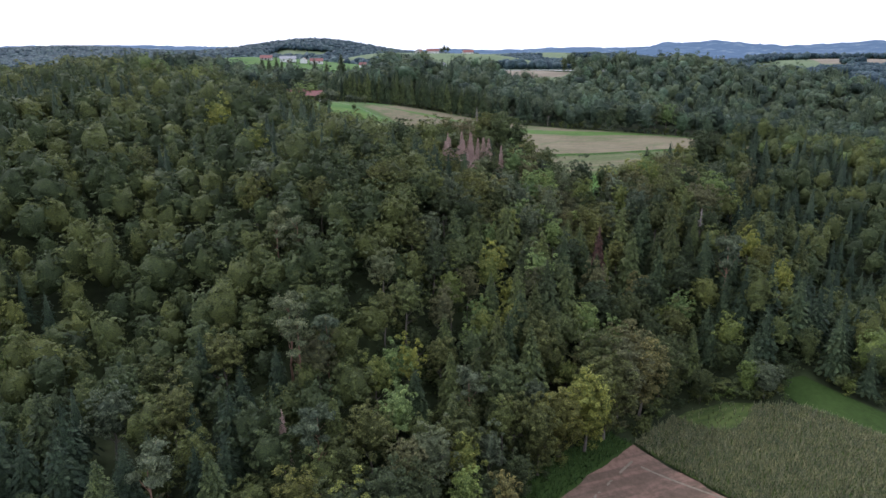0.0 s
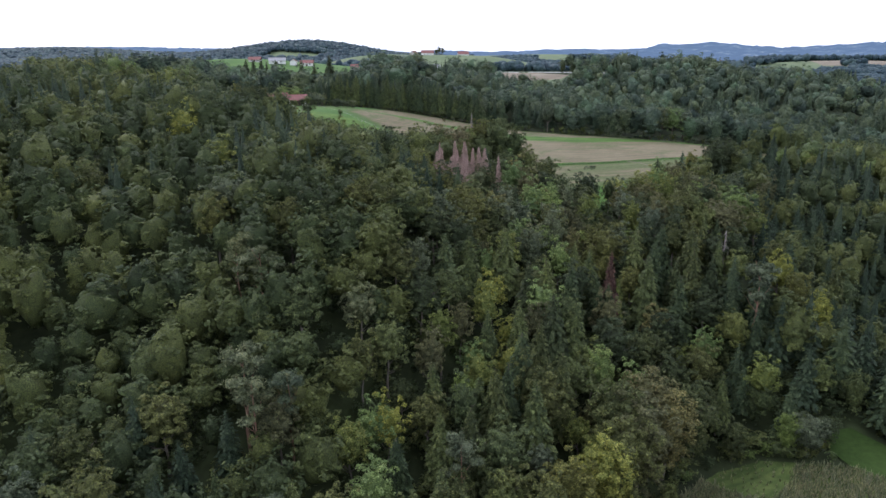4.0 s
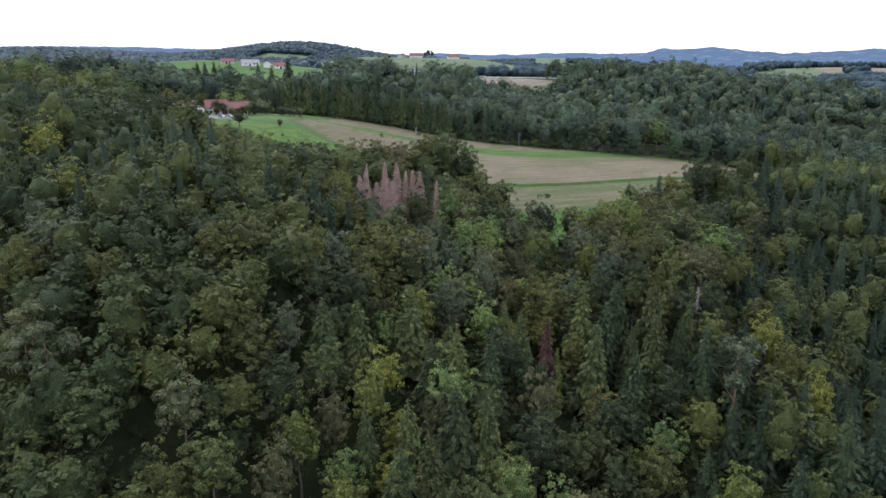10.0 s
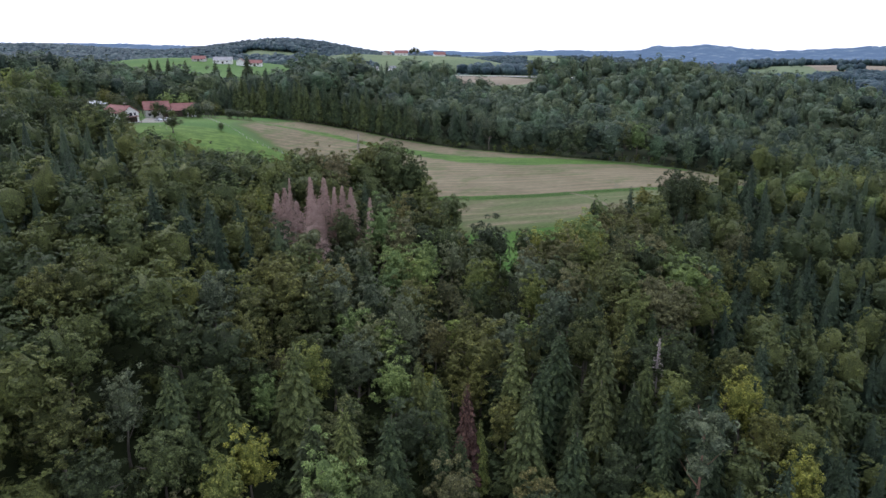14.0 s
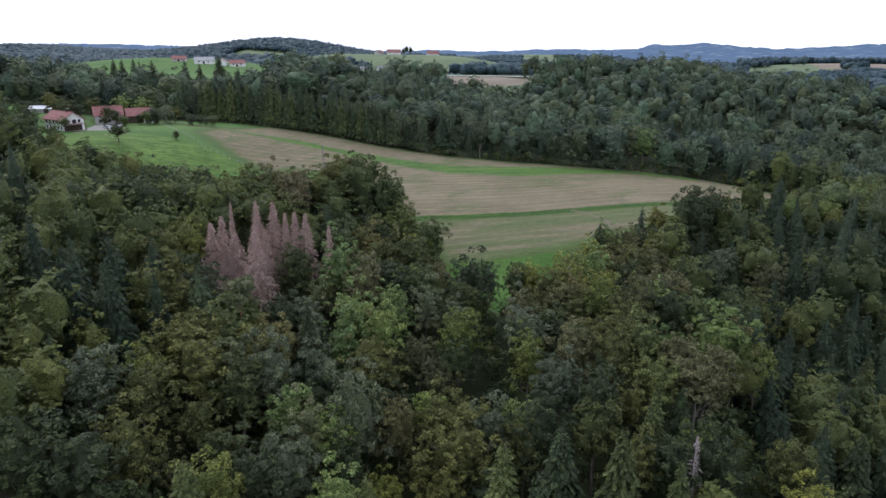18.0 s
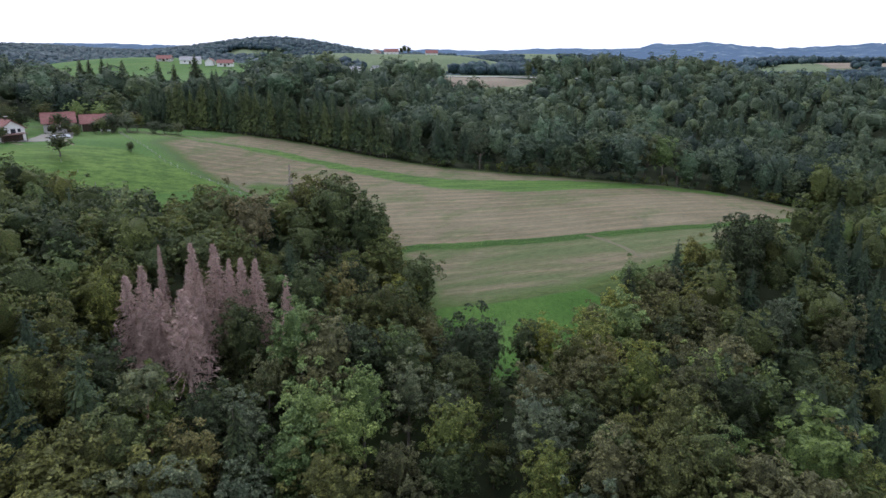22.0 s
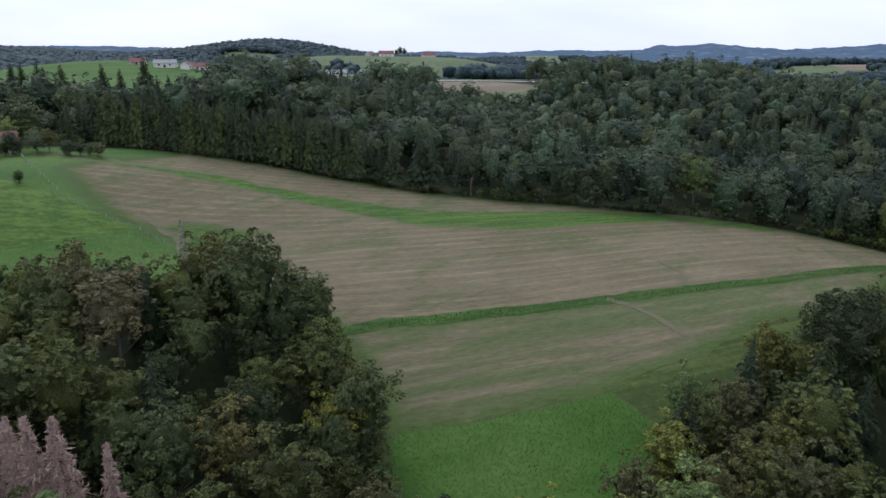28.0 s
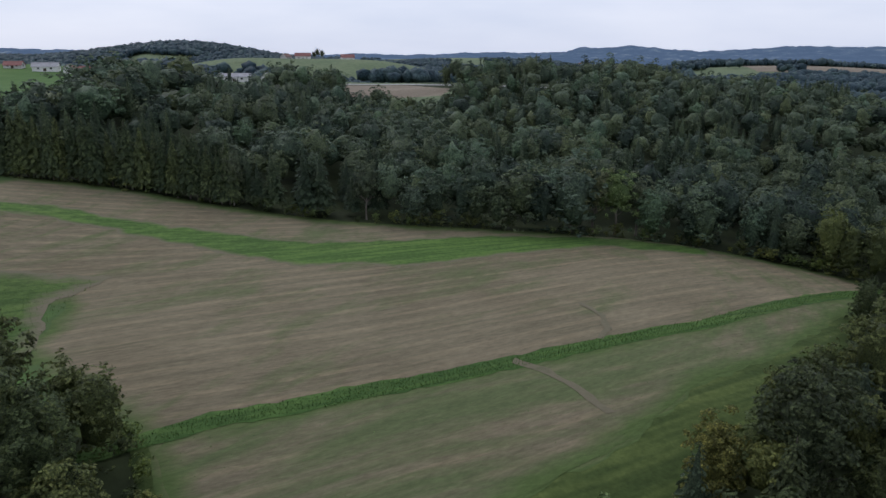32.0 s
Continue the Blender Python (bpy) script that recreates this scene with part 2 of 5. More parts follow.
def grass(name, a, b, c, rows=0.0, under=None, reach=4.0):
    m, t, p = material(name, 0.9, 0.15)
    n1 = noise_fac(t, coords(t, ROW_TURN, (0.35, 1, 1)), 0.05, 4)
    n2 = noise_fac(t, coords(t), 0.7, 4, 0.7)
    col = ramp(t, n1, [(0.3, a), (0.5, b), (0.72, c)])
    col = mixed(t, col, ramp(t, n2, [(0.3, (0.72, 0.75, 0.7)), (0.7, (1.25, 1.2, 1.2))]), 1.0, "MULTIPLY")
    if rows:
        r = noise_fac(t, coords(t, ROW_TURN, (0.015, rows, 1)), 1.0, 2)
        col = mixed(t, col, ramp(t, r, [(0.4, (0.7, 0.75, 0.7)), (0.62, (1.2, 1.15, 1.1))]), 1.0, "MULTIPLY")
    if under:
        col = mixed(t, col, under, rim_mask(t, reach, 2.2, 0.3))
    t.links.new(col, p.inputs["Base Color"])
    bumped(t, p, n2, 0.6, 0.25)
    return m


STUBBLE, GREEN_STUBBLE = stubble("stubble", 0.0), stubble("green_stubble", 0.105)
STRAW = (0.142, 0.126, 0.081)
LUSH = grass("lush_grass", (0.038, 0.093, 0.015), (0.052, 0.117, 0.021), (0.079, 0.144, 0.033), under=(0.069, 0.101, 0.033), reach=1.0)
VALLEY = grass("valley_grass", (0.026, 0.048, 0.010), (0.032, 0.058, 0.012), (0.041, 0.069, 0.017))
BALK = grass("balk_grass", (0.052, 0.103, 0.026), (0.062, 0.117, 0.031), (0.084, 0.129, 0.043), 0.9)
THIN_GRASS = grass("thin_grass", (0.066, 0.122, 0.030), (0.076, 0.138, 0.033), (0.100, 0.146, 0.046), 0.5, under=STRAW, reach=2.4)
WEEDY = grass("weedy_grass", (0.048, 0.090, 0.022), (0.065, 0.110, 0.029), (0.090, 0.125, 0.043), 0.4, under=STRAW, reach=5.0)
PATH = grass("worn_path", (0.112, 0.116, 0.066), (0.124, 0.122, 0.074), (0.140, 0.132, 0.084), 0.0, under=STRAW, reach=1.4)
WORN = grass("worn_grass", (0.090, 0.110, 0.045), (0.103, 0.120, 0.052), (0.120, 0.131, 0.064), under=(0.077, 0.114, 0.036), reach=1.8)
MEADOW = grass("meadow_grass", (0.049, 0.106, 0.024), (0.066, 0.131, 0.031), (0.092, 0.151, 0.043), under=(0.064, 0.100, 0.034), reach=6.0)
MOWN = grass("mown_grass", (0.077, 0.137, 0.031), (0.084, 0.145, 0.034), (0.096, 0.154, 0.040), 0.5)
OLIVE_GRASS = grass("olive_grass", (0.055, 0.079, 0.022), (0.065, 0.093, 0.027), (0.084, 0.108, 0.036), 0.4)
SOIL = grass("bare_soil", (0.159, 0.101, 0.079), (0.185, 0.120, 0.095), (0.219, 0.150, 0.120), 0.35)
DIRT = grass("track_dirt", (0.172, 0.142, 0.107), (0.206, 0.172, 0.129), (0.249, 0.215, 0.163))

# ---- the lie of the land ----
VALLEY_SPOTS = [(-30, 105, 2), (0, 40, -6), (42, 160, -4), (71, 187, -4), (126, 150, -2), (26, 150, -3), (35, 172, -1), (64, 207, 3), (84, 217, 12), (108, 218, 5), (112, 252, 9),
                (1, 166, 7), (-22, 155, 8), (-43, 122, 7), (-45, 160, 18), (-64, 170, 20), (-9, 189, 17), (-22, 194, 27), (20, 200, 15)]
WOOD_SPOTS = [(-250, 90, 40), (-125, 200, 36), (-210, 270, 66), (-114, 276, 57), (42, 226, 17), (-6, 236, 32), (-3, 266, 33.5), (18, 245, 23), (77, 276, 31), (53, 268, 25), (66, 247, 25),
              (26, 289, 31), (30, 320, 31), (13, 297, 33), (67, 306, 31), (-8, 315, 38), (112, 320, 25), (-65, 350, 46), (-38, 348, 45), (-12, 345, 43), (-58, 318, 49), (-96, 330, 59), (-122, 322, 63), (-108, 352, 58), (-310, 330, 66), (260, 330, 10)]
FIELD_SPOTS = [(18, 378, 41.8), (57, 397, 39.4), (0, 440, 45.1), (-40, 400, 44.2), (60, 450, 42.1), (76, 367, 34.8), (130, 370, 33), (-127, 432, 65.5), (-103, 413, 63), (-88, 434, 62), (-89, 480, 62.5), (0, 531, 48.5), (183, 477, 34), (246, 545, 22), (250, 770, 66), (-80, 650, 71), (0, 650, 61),
               (50, 690, 47), (125, 745, 66), (-250, 470, 77), (-380, 500, 58), (-130, 545, 59), (-165, 605, 59), (-245, 590, 73)]
SPOTS = np.array(VALLEY_SPOTS + WOOD_SPOTS + FIELD_SPOTS, float)


def spread(a, b):
    return np.sqrt(((a[:, None, :] - b[None, :, :]) ** 2).sum(-1) + 2500.0)


_n = len(SPOTS)
_A = np.ones((_n + 1, _n + 1))
_A[:_n, :_n], _A[_n, _n] = spread(SPOTS[:, :2], SPOTS[:, :2]), 0
_W = np.linalg.solve(_A, np.r_[SPOTS[:, 2], 0])


def bell(x, y, cx, cy, sx, sy, h):
    return h * np.exp(-(((x - cx) / sx) ** 2 + ((y - cy) / sy) ** 2))


def far_land(x, y):
    z = 36 + 5 * np.sin(x / 310 + 0.7) * np.cos(y / 420) + 3 * np.sin(x / 120 + y / 170)
    z = z + bell(x, y, -320, 980, 260, 190, 57) + bell(x, y, 0, 1430, 210, 170, 52) + bell(x, y, -570, 2350, 330, 330, 72)
    z = z + bell(x, y, -1500, 2300, 750, 500, 58) + bell(x, y, 100, 3000, 1000, 420, 46) + bell(x, y, 850, 1780, 420, 260, 40)
    z = z + bell(x, y, 250, 780, 200, 120, 20) + bell(x, y, -900, 1500, 400, 300, 30) + bell(x, y, -90, 900, 100, 80, 28)
    z = z + bell(x, y, -260, 1450, 150, 120, 40)
    return z


def land(x, y):
    """Ground height in metres."""
    x, y = np.asarray(x, float), np.asarray(y, float)
    q = np.stack([x.ravel(), y.ravel()], 1)
    near = np.empty(len(q))
    for i in range(0, len(q), 20000):
        near[i:i + 20000] = spread(q[i:i + 20000], SPOTS[:, :2]) @ _W[:_n] + _W[_n]
    near = near.reshape(x.shape)
    w = np.clip((np.hypot(x * 0.9, y - 380) - 470) / 330, 0, 1)
    w = w * w * (3 - 2 * w)
    return near * (1 - w) + far_land(x, y) * w


def ground_at(x, y):
    return float(land(np.array([x]), np.array([y]))[0])


def inside(px, py, poly):
    px, py = np.asarray(px), np.asarray(py)
    r = np.zeros(px.shape, bool)
    for (x0, y0), (x1, y1) in zip(poly, poly[1:] + poly[:1]):
        if y0 == y1:
            continue
        c = (y0 > py) != (y1 > py)
        r ^= c & (px < (x1 - x0) * (py - y0) / (y1 - y0) + x0)
    return r


def tri_mesh(name, verts, tris, mats, smooth=False):
    me = bpy.data.meshes.new(name)
    verts, tris = np.ascontiguousarray(verts, np.float32), np.ascontiguousarray(tris, np.int32)
    me.vertices.add(len(verts))
    me.vertices.foreach_set("co", verts.ravel())
    me.loops.add(tris.size)
    me.loops.foreach_set("vertex_index", tris.ravel())
    k = tris.shape[1]
    me.polygons.add(len(tris))
    me.polygons.foreach_set("loop_start", np.arange(0, tris.size, k, dtype=np.int32))
    if smooth:
        me.polygons.foreach_set("use_smooth", np.ones(len(tris), bool))
    me.update(calc_edges=True)
    for m in mats:
        me.materials.append(m)
    return me


def part(name, bm, mat, parent=None, label=""):
    me = bpy.data.meshes.new(name)
    bmesh.ops.recalc_face_normals(bm, faces=bm.faces)
    bm.to_mesh(me)
    bm.free()
    me.materials.append(mat)
    ob = new(name, me)
    if parent:
        ob.parent = parent
    return tagged(ob, label) if label else ob


def grid_axis(stops):
    out = []
    for (a, b, s) in stops:
        out += list(np.arange(a, b, s))
    return np.array(out + [stops[-1][1]], float)


def ragged(poly, amount, length=2.5):
    """The outline with small natural irregularities."""
    out = []
    for (xa, ya), (xb, yb) in zip(poly, poly[1:] + poly[:1]):
        n = max(1, round(math.hypot(xb - xa, yb - ya) / length))
        for k in range(n):
            x, y = xa + (xb - xa) * k / n, ya + (yb - ya) * k / n
            out.append((x + amount * (noise.noise((x * 0.31, y * 0.31, 2)) + 0.6 * noise.noise((x * 0.09, y * 0.09, 4))),
                        y + amount * (noise.noise((x * 0.31, y * 0.31, 9)) + 0.6 * noise.noise((x * 0.09, y * 0.09, 6)))))
    return out


def drape(name, poly, mat, lift, label, category, step=4.0, kind="structure", rag=0.0):
    """A piece of land cover that follows the ground inside an outline."""
    if rag:
        poly = ragged(poly, rag)
    bm = bmesh.new()
    bm.faces.new([bm.verts.new((x, y, 0)) for x, y in poly])
    xs, ys = [p[0] for p in poly], [p[1] for p in poly]
    for k in range(math.ceil(min(xs) / step), math.floor(max(xs) / step) + 1):
        bmesh.ops.bisect_plane(bm, geom=bm.verts[:] + bm.edges[:] + bm.faces[:], plane_co=(k * step, 0, 0), plane_no=(1, 0, 0))
    for k in range(math.ceil(min(ys) / step), math.floor(max(ys) / step) + 1):
        bmesh.ops.bisect_plane(bm, geom=bm.verts[:] + bm.edges[:] + bm.faces[:], plane_co=(0, k * step, 0), plane_no=(0, 1, 0))
    zs = land(np.array([v.co.x for v in bm.verts]), np.array([v.co.y for v in bm.verts]))
    for v, z in zip(bm.verts, zs):
        v.co.z = z + lift
    for f in bm.faces:
        f.smooth = True
    bm.verts.index_update()
    P = np.array([v.co[:2] for v in bm.verts])
    A = np.array(poly, float)
    D = np.roll(A, -1, 0) - A
    rim = np.full(len(P), 1e9)
    for a, d in zip(A, D):
        s = np.clip(((P - a) @ d) / max(d @ d, 1e-9), 0, 1)
        rim = np.minimum(rim, np.hypot(*(P - a - s[:, None] * d).T))
    ob = part(name, bm, mat)
    ob.data.attributes.new("rim", "FLOAT", "POINT").data.foreach_set("value", rim.astype(np.float32))
    if ob.data.polygons and ob.data.polygons[0].normal.z < 0:
        ob.data.flip_normals()
    return tagged(ob, label, category, kind=kind)


def ribbon(line, widths):
    """Outline of a band along a line."""
    left, right = [], []
    for i, (x, y) in enumerate(line):
        a, b = Vector(line[max(i - 1, 0)]), Vector(line[min(i + 1, len(line) - 1)])
        d = (b - a).normalized()
        w = widths[i] / 2
        left.append((x - d.y * w, y + d.x * w))
        right.append((x + d.y * w, y - d.x * w))
    return right + left[::-1]


FIELD = [(-86, 470), (-89, 456), (-63, 434), (-39, 426), (-16, 428), (-14, 405), (4, 388), (20, 376), (30, 360), (33, 350), (52, 357), (76, 367),
         (97, 380), (118, 398), (140, 410), (172, 436), (205, 458), (198, 472), (181, 481), (165, 490), (147, 496), (126, 499), (83, 503),
         (40, 505), (0, 512), (-35, 516), (-72, 513), (-77, 492)]
MEADOW_POLY = [(-16, 428), (-39, 426), (-63, 434), (-89, 456), (-86, 470), (-77, 492), (-72, 513), (-108, 518), (-135, 504), (-160, 470), (-160, 408), (-120, 388), (-94, 382), (-48, 380), (-10, 382), (4, 380), (4, 388), (-14, 405)]
LUSH_POLY = [(33, 350), (52, 357), (76, 367), (84, 356), (80, 342), (64, 326), (50, 318), (40, 328)]
OLIVE_POLY = [(76, 367), (97, 380), (118, 398), (140, 410), (172, 436), (152, 405), (124, 385), (106, 373), (96, 360), (84, 350)]
SOIL_POLY = [(41.4, 159), (14.4, 132), (0, 108.6), (36, 95.1), (76.7, 117)]
MAIZE_POLY = [(41.9, 159.9), (77.2, 117.4), (135, 135.6), (109.8, 160.8), (93.6, 177), (73.8, 183.3), (61.2, 179.7)]
GREEN_POLY = [(93.6, 177), (109.8, 160.8), (135, 135.6), (162, 135.6), (148.5, 162.6), (117, 177), (100.8, 192.3), (90, 189.6)]
SOUTH_MEADOW = [(3.6, 108.6), (14.4, 132), (41.4, 159), (36, 159), (10.8, 135.6)]
FARM_GREEN = [(-560, 690), (-320, 650), (-250, 632), (-170, 612), (-112, 610), (-105, 690), (-135, 780), (-150, 930), (-200, 1010), (-560, 1020)]
BROWN_FIELD = [(12, 795), (85, 790), (98, 815), (60, 852), (5, 862)]
SLOPE_MEADOW = [(0, 745), (105, 740), (112, 785), (98, 815), (85, 790), (12, 795)]
WEST_FIELD = [(-240, 430), (-165, 462), (-150, 485), (-175, 505), (-250, 480)]
YARD = [(-172, 412), (-120, 412), (-112, 472), (-108, 516), (-135, 504), (-168, 500)]
GLADE = [(45, 262), (50, 259), (54, 275), (55, 300), (51, 316), (46, 312), (47, 285)]
KNOLL_FIELD = [(-150, 1260), (30, 1255), (40, 1420), (-30, 1450), (-150, 1430)]
HILL_FIELD = [(-690, 2030), (-500, 2020), (-480, 2120), (-660, 2150)]
MID_FIELD = [(-330, 1390), (-190, 1400), (-200, 1500), (-330, 1480)]
EAST_FIELD = [(780, 1650), (1150, 1600), (1180, 1800), (820, 1830)]
OPEN = [FIELD, MEADOW_POLY, LUSH_POLY, OLIVE_POLY, SOIL_POLY, MAIZE_POLY, GREEN_POLY, SOUTH_MEADOW, FARM_GREEN, BROWN_FIELD, WEST_FIELD, KNOLL_FIELD,
        HILL_FIELD, MID_FIELD, EAST_FIELD, YARD, SLOPE_MEADOW]

gx = grid_axis([(-3600, -1200, 80), (-1200, -400, 25), (-400, 400, 8), (400, 1200, 25), (1200, 3600, 80)])
gy = grid_axis([(-600, -40, 40), (-40, 640, 8), (640, 1200, 10), (1200, 2600, 25), (2600, 4900, 100)])
GX, GY = np.meshgrid(gx, gy)
GZ = land(GX, GY)
for poly in OPEN[:8]:
    GZ = np.where(inside(GX, GY, poly), GZ - 0.45, GZ)
nx_, ny_ = len(gx), len(gy)
idx = np.arange(nx_ * ny_).reshape(ny_, nx_)
quads = np.stack([idx[:-1, :-1], idx[:-1, 1:], idx[1:, 1:], idx[1:, :-1]], -1).reshape(-1, 4)
ground = new("ground", tri_mesh("ground", np.stack([GX, GY, GZ], -1).reshape(-1, 3), quads, [FOREST_FLOOR, GRASS_FAR], True))
ground.data.polygons.foreach_set("material_index", (np.repeat((gy[:-1] > 860)[:, None], nx_ - 1, 1)).ravel().astype(np.int32))
tagged(ground, "dark mossy forest floor on rolling hills", "ground", kind="structure")


CLEARING = [(-108, 518), (-79, 516), (-35, 518), (0, 514), (40, 507), (83, 505), (126, 501), (147, 498), (165, 492), (181, 483), (200, 474), (208, 458), (172, 434), (152, 403),
            (124, 383), (106, 371), (96, 358), (84, 348), (80, 340), (64, 324), (50, 316), (38, 328), (31, 350), (18, 376), (4, 378), (-10, 380), (-48, 378), (-94, 380), (-120, 386),
            (-162, 406), (-162, 470), (-135, 506)]
SOUTH_STRIP = [(24, 381), (57, 396), (102, 413.2), (130, 423.8), (147, 433.5), (171, 447), (200, 462), (172, 437), (140, 411), (118, 399), (97, 381), (76, 368), (52, 358), (34, 351), (31, 360), (22, 375)]
drape("field_margin", CLEARING, OLIVE_GRASS, 0.05, "dull green grass along the field margins", "grass")
drape("stubble_field", FIELD, STUBBLE, 0.10, "tan mown stubble field with green regrowth between tree belts", "field", rag=2.0)
drape("stubble_strip", SOUTH_STRIP, GREEN_STUBBLE, 0.14, "greener stubble strip below the grass balk", "field", rag=0.7)
drape("meadow", MEADOW_POLY, MEADOW, 0.09, "bright green pasture below the farm", "meadow", rag=2.5)
drape("mown_pasture", [(-93, 434), (-77, 432.5), (-63, 429.5), (-50, 428), (-72, 401), (-88, 385), (-120, 392), (-135, 405), (-125, 425)], MOWN, 0.16, "freshly mown light green pasture inside the fence", "meadow", rag=0.5)
drape("weed_patch", [(-50, 433), (-40, 441), (-27, 441), (-12, 444), (-15, 436), (-20, 428), (-16, 418), (-12, 404), (-20, 400), (-30, 410), (-38, 424)], WEEDY, 0.18, "weedy green patch reaching into the stubble", "grass", 2.0, rag=2.0)
drape("field_path", ribbon([(-37, 432), (-34, 421), (-27, 412), (-18, 406)], [3, 3.5, 4, 3]), WORN, 0.22, "worn yellowish path at the corner of the stubble", "track", 2.0, rag=0.6)
drape("grass_patch", LUSH_POLY, LUSH, 0.17, "lush dark green grass in the field corner", "grass", rag=0.6)
drape("grass_margin", OLIVE_POLY, OLIVE_GRASS, 0.08, "olive green grass margin beside the wood", "grass")
drape("bare_field", SOIL_POLY, SOIL, 0.12, "bare reddish-brown harrowed soil with wheel marks", "field", rag=0.8)
drape("valley_margin", [(3.6, 108.6), (14.4, 132), (41.4, 159), (34.2, 162.6), (7.2, 139.2), (-5.4, 114)], VALLEY, 0.1, "rank green grass between the wood and the bare field", "grass", rag=0.8)
drape("maize_ground", MAIZE_POLY, OLIVE_GRASS, 0.08, "weedy soil under the maize", "field")
drape("valley_meadow", GREEN_POLY, VALLEY, 0.085, "saturated green valley meadow beside dark trees", "meadow")
drape("grass_balk", ribbon([(12, 372), (29, 384), (57, 396.5), (102, 413.7), (130, 424.3), (147, 434), (171, 447.4), (203, 463)], [3, 4, 4.5, 4.5, 4.5, 4.5, 5, 4]), BALK, 0.20,
      "narrow green grass balk crossing the stubble", "grass strip", rag=0.8)
drape("grass_band", ribbon([(-112, 478), (-79, 474), (-43, 481), (-10, 478), (31, 470), (59, 474), (90, 485), (124, 494), (160, 488)], [6, 9, 11, 15, 22, 25, 22, 15, 11]),
      THIN_GRASS, 0.15, "light green regrowth band along the stubble", "grass strip", rag=3.0)
drape("farmyard", YARD, MEADOW, 0.07, "rough grass round the farm buildings", "yard")
drape("farm_pasture", FARM_GREEN, MEADOW, 0.3, "green pasture round the distant farm", "meadow", 10)
drape("slope_meadow", SLOPE_MEADOW, GRASS_FAR, 0.3, "pale grass below a ploughed field", "meadow", 10)
drape("ploughed_field", BROWN_FIELD, DIRT, 0.3, "brown ploughed field on a far slope", "field", 10)
drape("west_pasture", WEST_FIELD, MEADOW, 0.1, "green pasture behind the farmhouse", "meadow", 8)
drape("knoll_pasture", KNOLL_FIELD, GRASS_FAR, 0.4, "pale green field on a far knoll", "meadow", 20)
drape("hill_pasture", HILL_FIELD, GRASS_FAR, 0.6, "green clearing on the wooded hill", "meadow", 25)
drape("middle_pasture", MID_FIELD, GRASS_FAR, 0.4, "pale green field among far woods", "meadow", 20)
drape("east_field", EAST_FIELD, DIRT, 0.5, "tan harvested field in the distance", "field", 25)

# ---- trees: shapes ----
RNG = np.random.default_rng(7)


def unit(v):
    return v / np.maximum(np.linalg.norm(v, axis=-1, keepdims=True), 1e-9)


def kites(centre, normal, long_, wide, rng):
    """One four-cornered leaf spray at each centre, lying across its normal."""
    n = len(centre)
    a = unit(np.cross(normal, unit(rng.normal(size=(n, 3)))))
    b = np.cross(normal, a)
    L, Wd = np.asarray(long_).reshape(-1, 1), np.asarray(wide).reshape(-1, 1)
    v = np.stack([centre - a * L * 0.5, centre + b * Wd * 0.5 - a * L * 0.12 - normal * L * 0.10, centre + a * L * 0.5 - normal * L * 0.22, centre - b * Wd * 0.5 + a * L * 0.14 - normal * L * 0.06], 1).reshape(-1, 3)
    k = np.arange(n)[:, None] * 4
    t = np.concatenate([k + [0, 1, 2], k + [0, 2, 3]], 0)
    return v, t


_ico = {}


def ico(level):
    if level not in _ico:
        bm = bmesh.new()
        bmesh.ops.create_icosphere(bm, subdivisions=level, radius=1)
        _ico[level] = (np.array([v.co[:] for v in bm.verts]), np.array([[v.index for v in f.verts] for f in bm.faces]))
        bm.free()
    return _ico[level]


def joined(pieces):
    vs, ts, k = [], [], 0
    for v, t in pieces:
        vs.append(v)
        ts.append(t + k)
        k += len(v)
    return np.concatenate(vs), np.concatenate(ts)


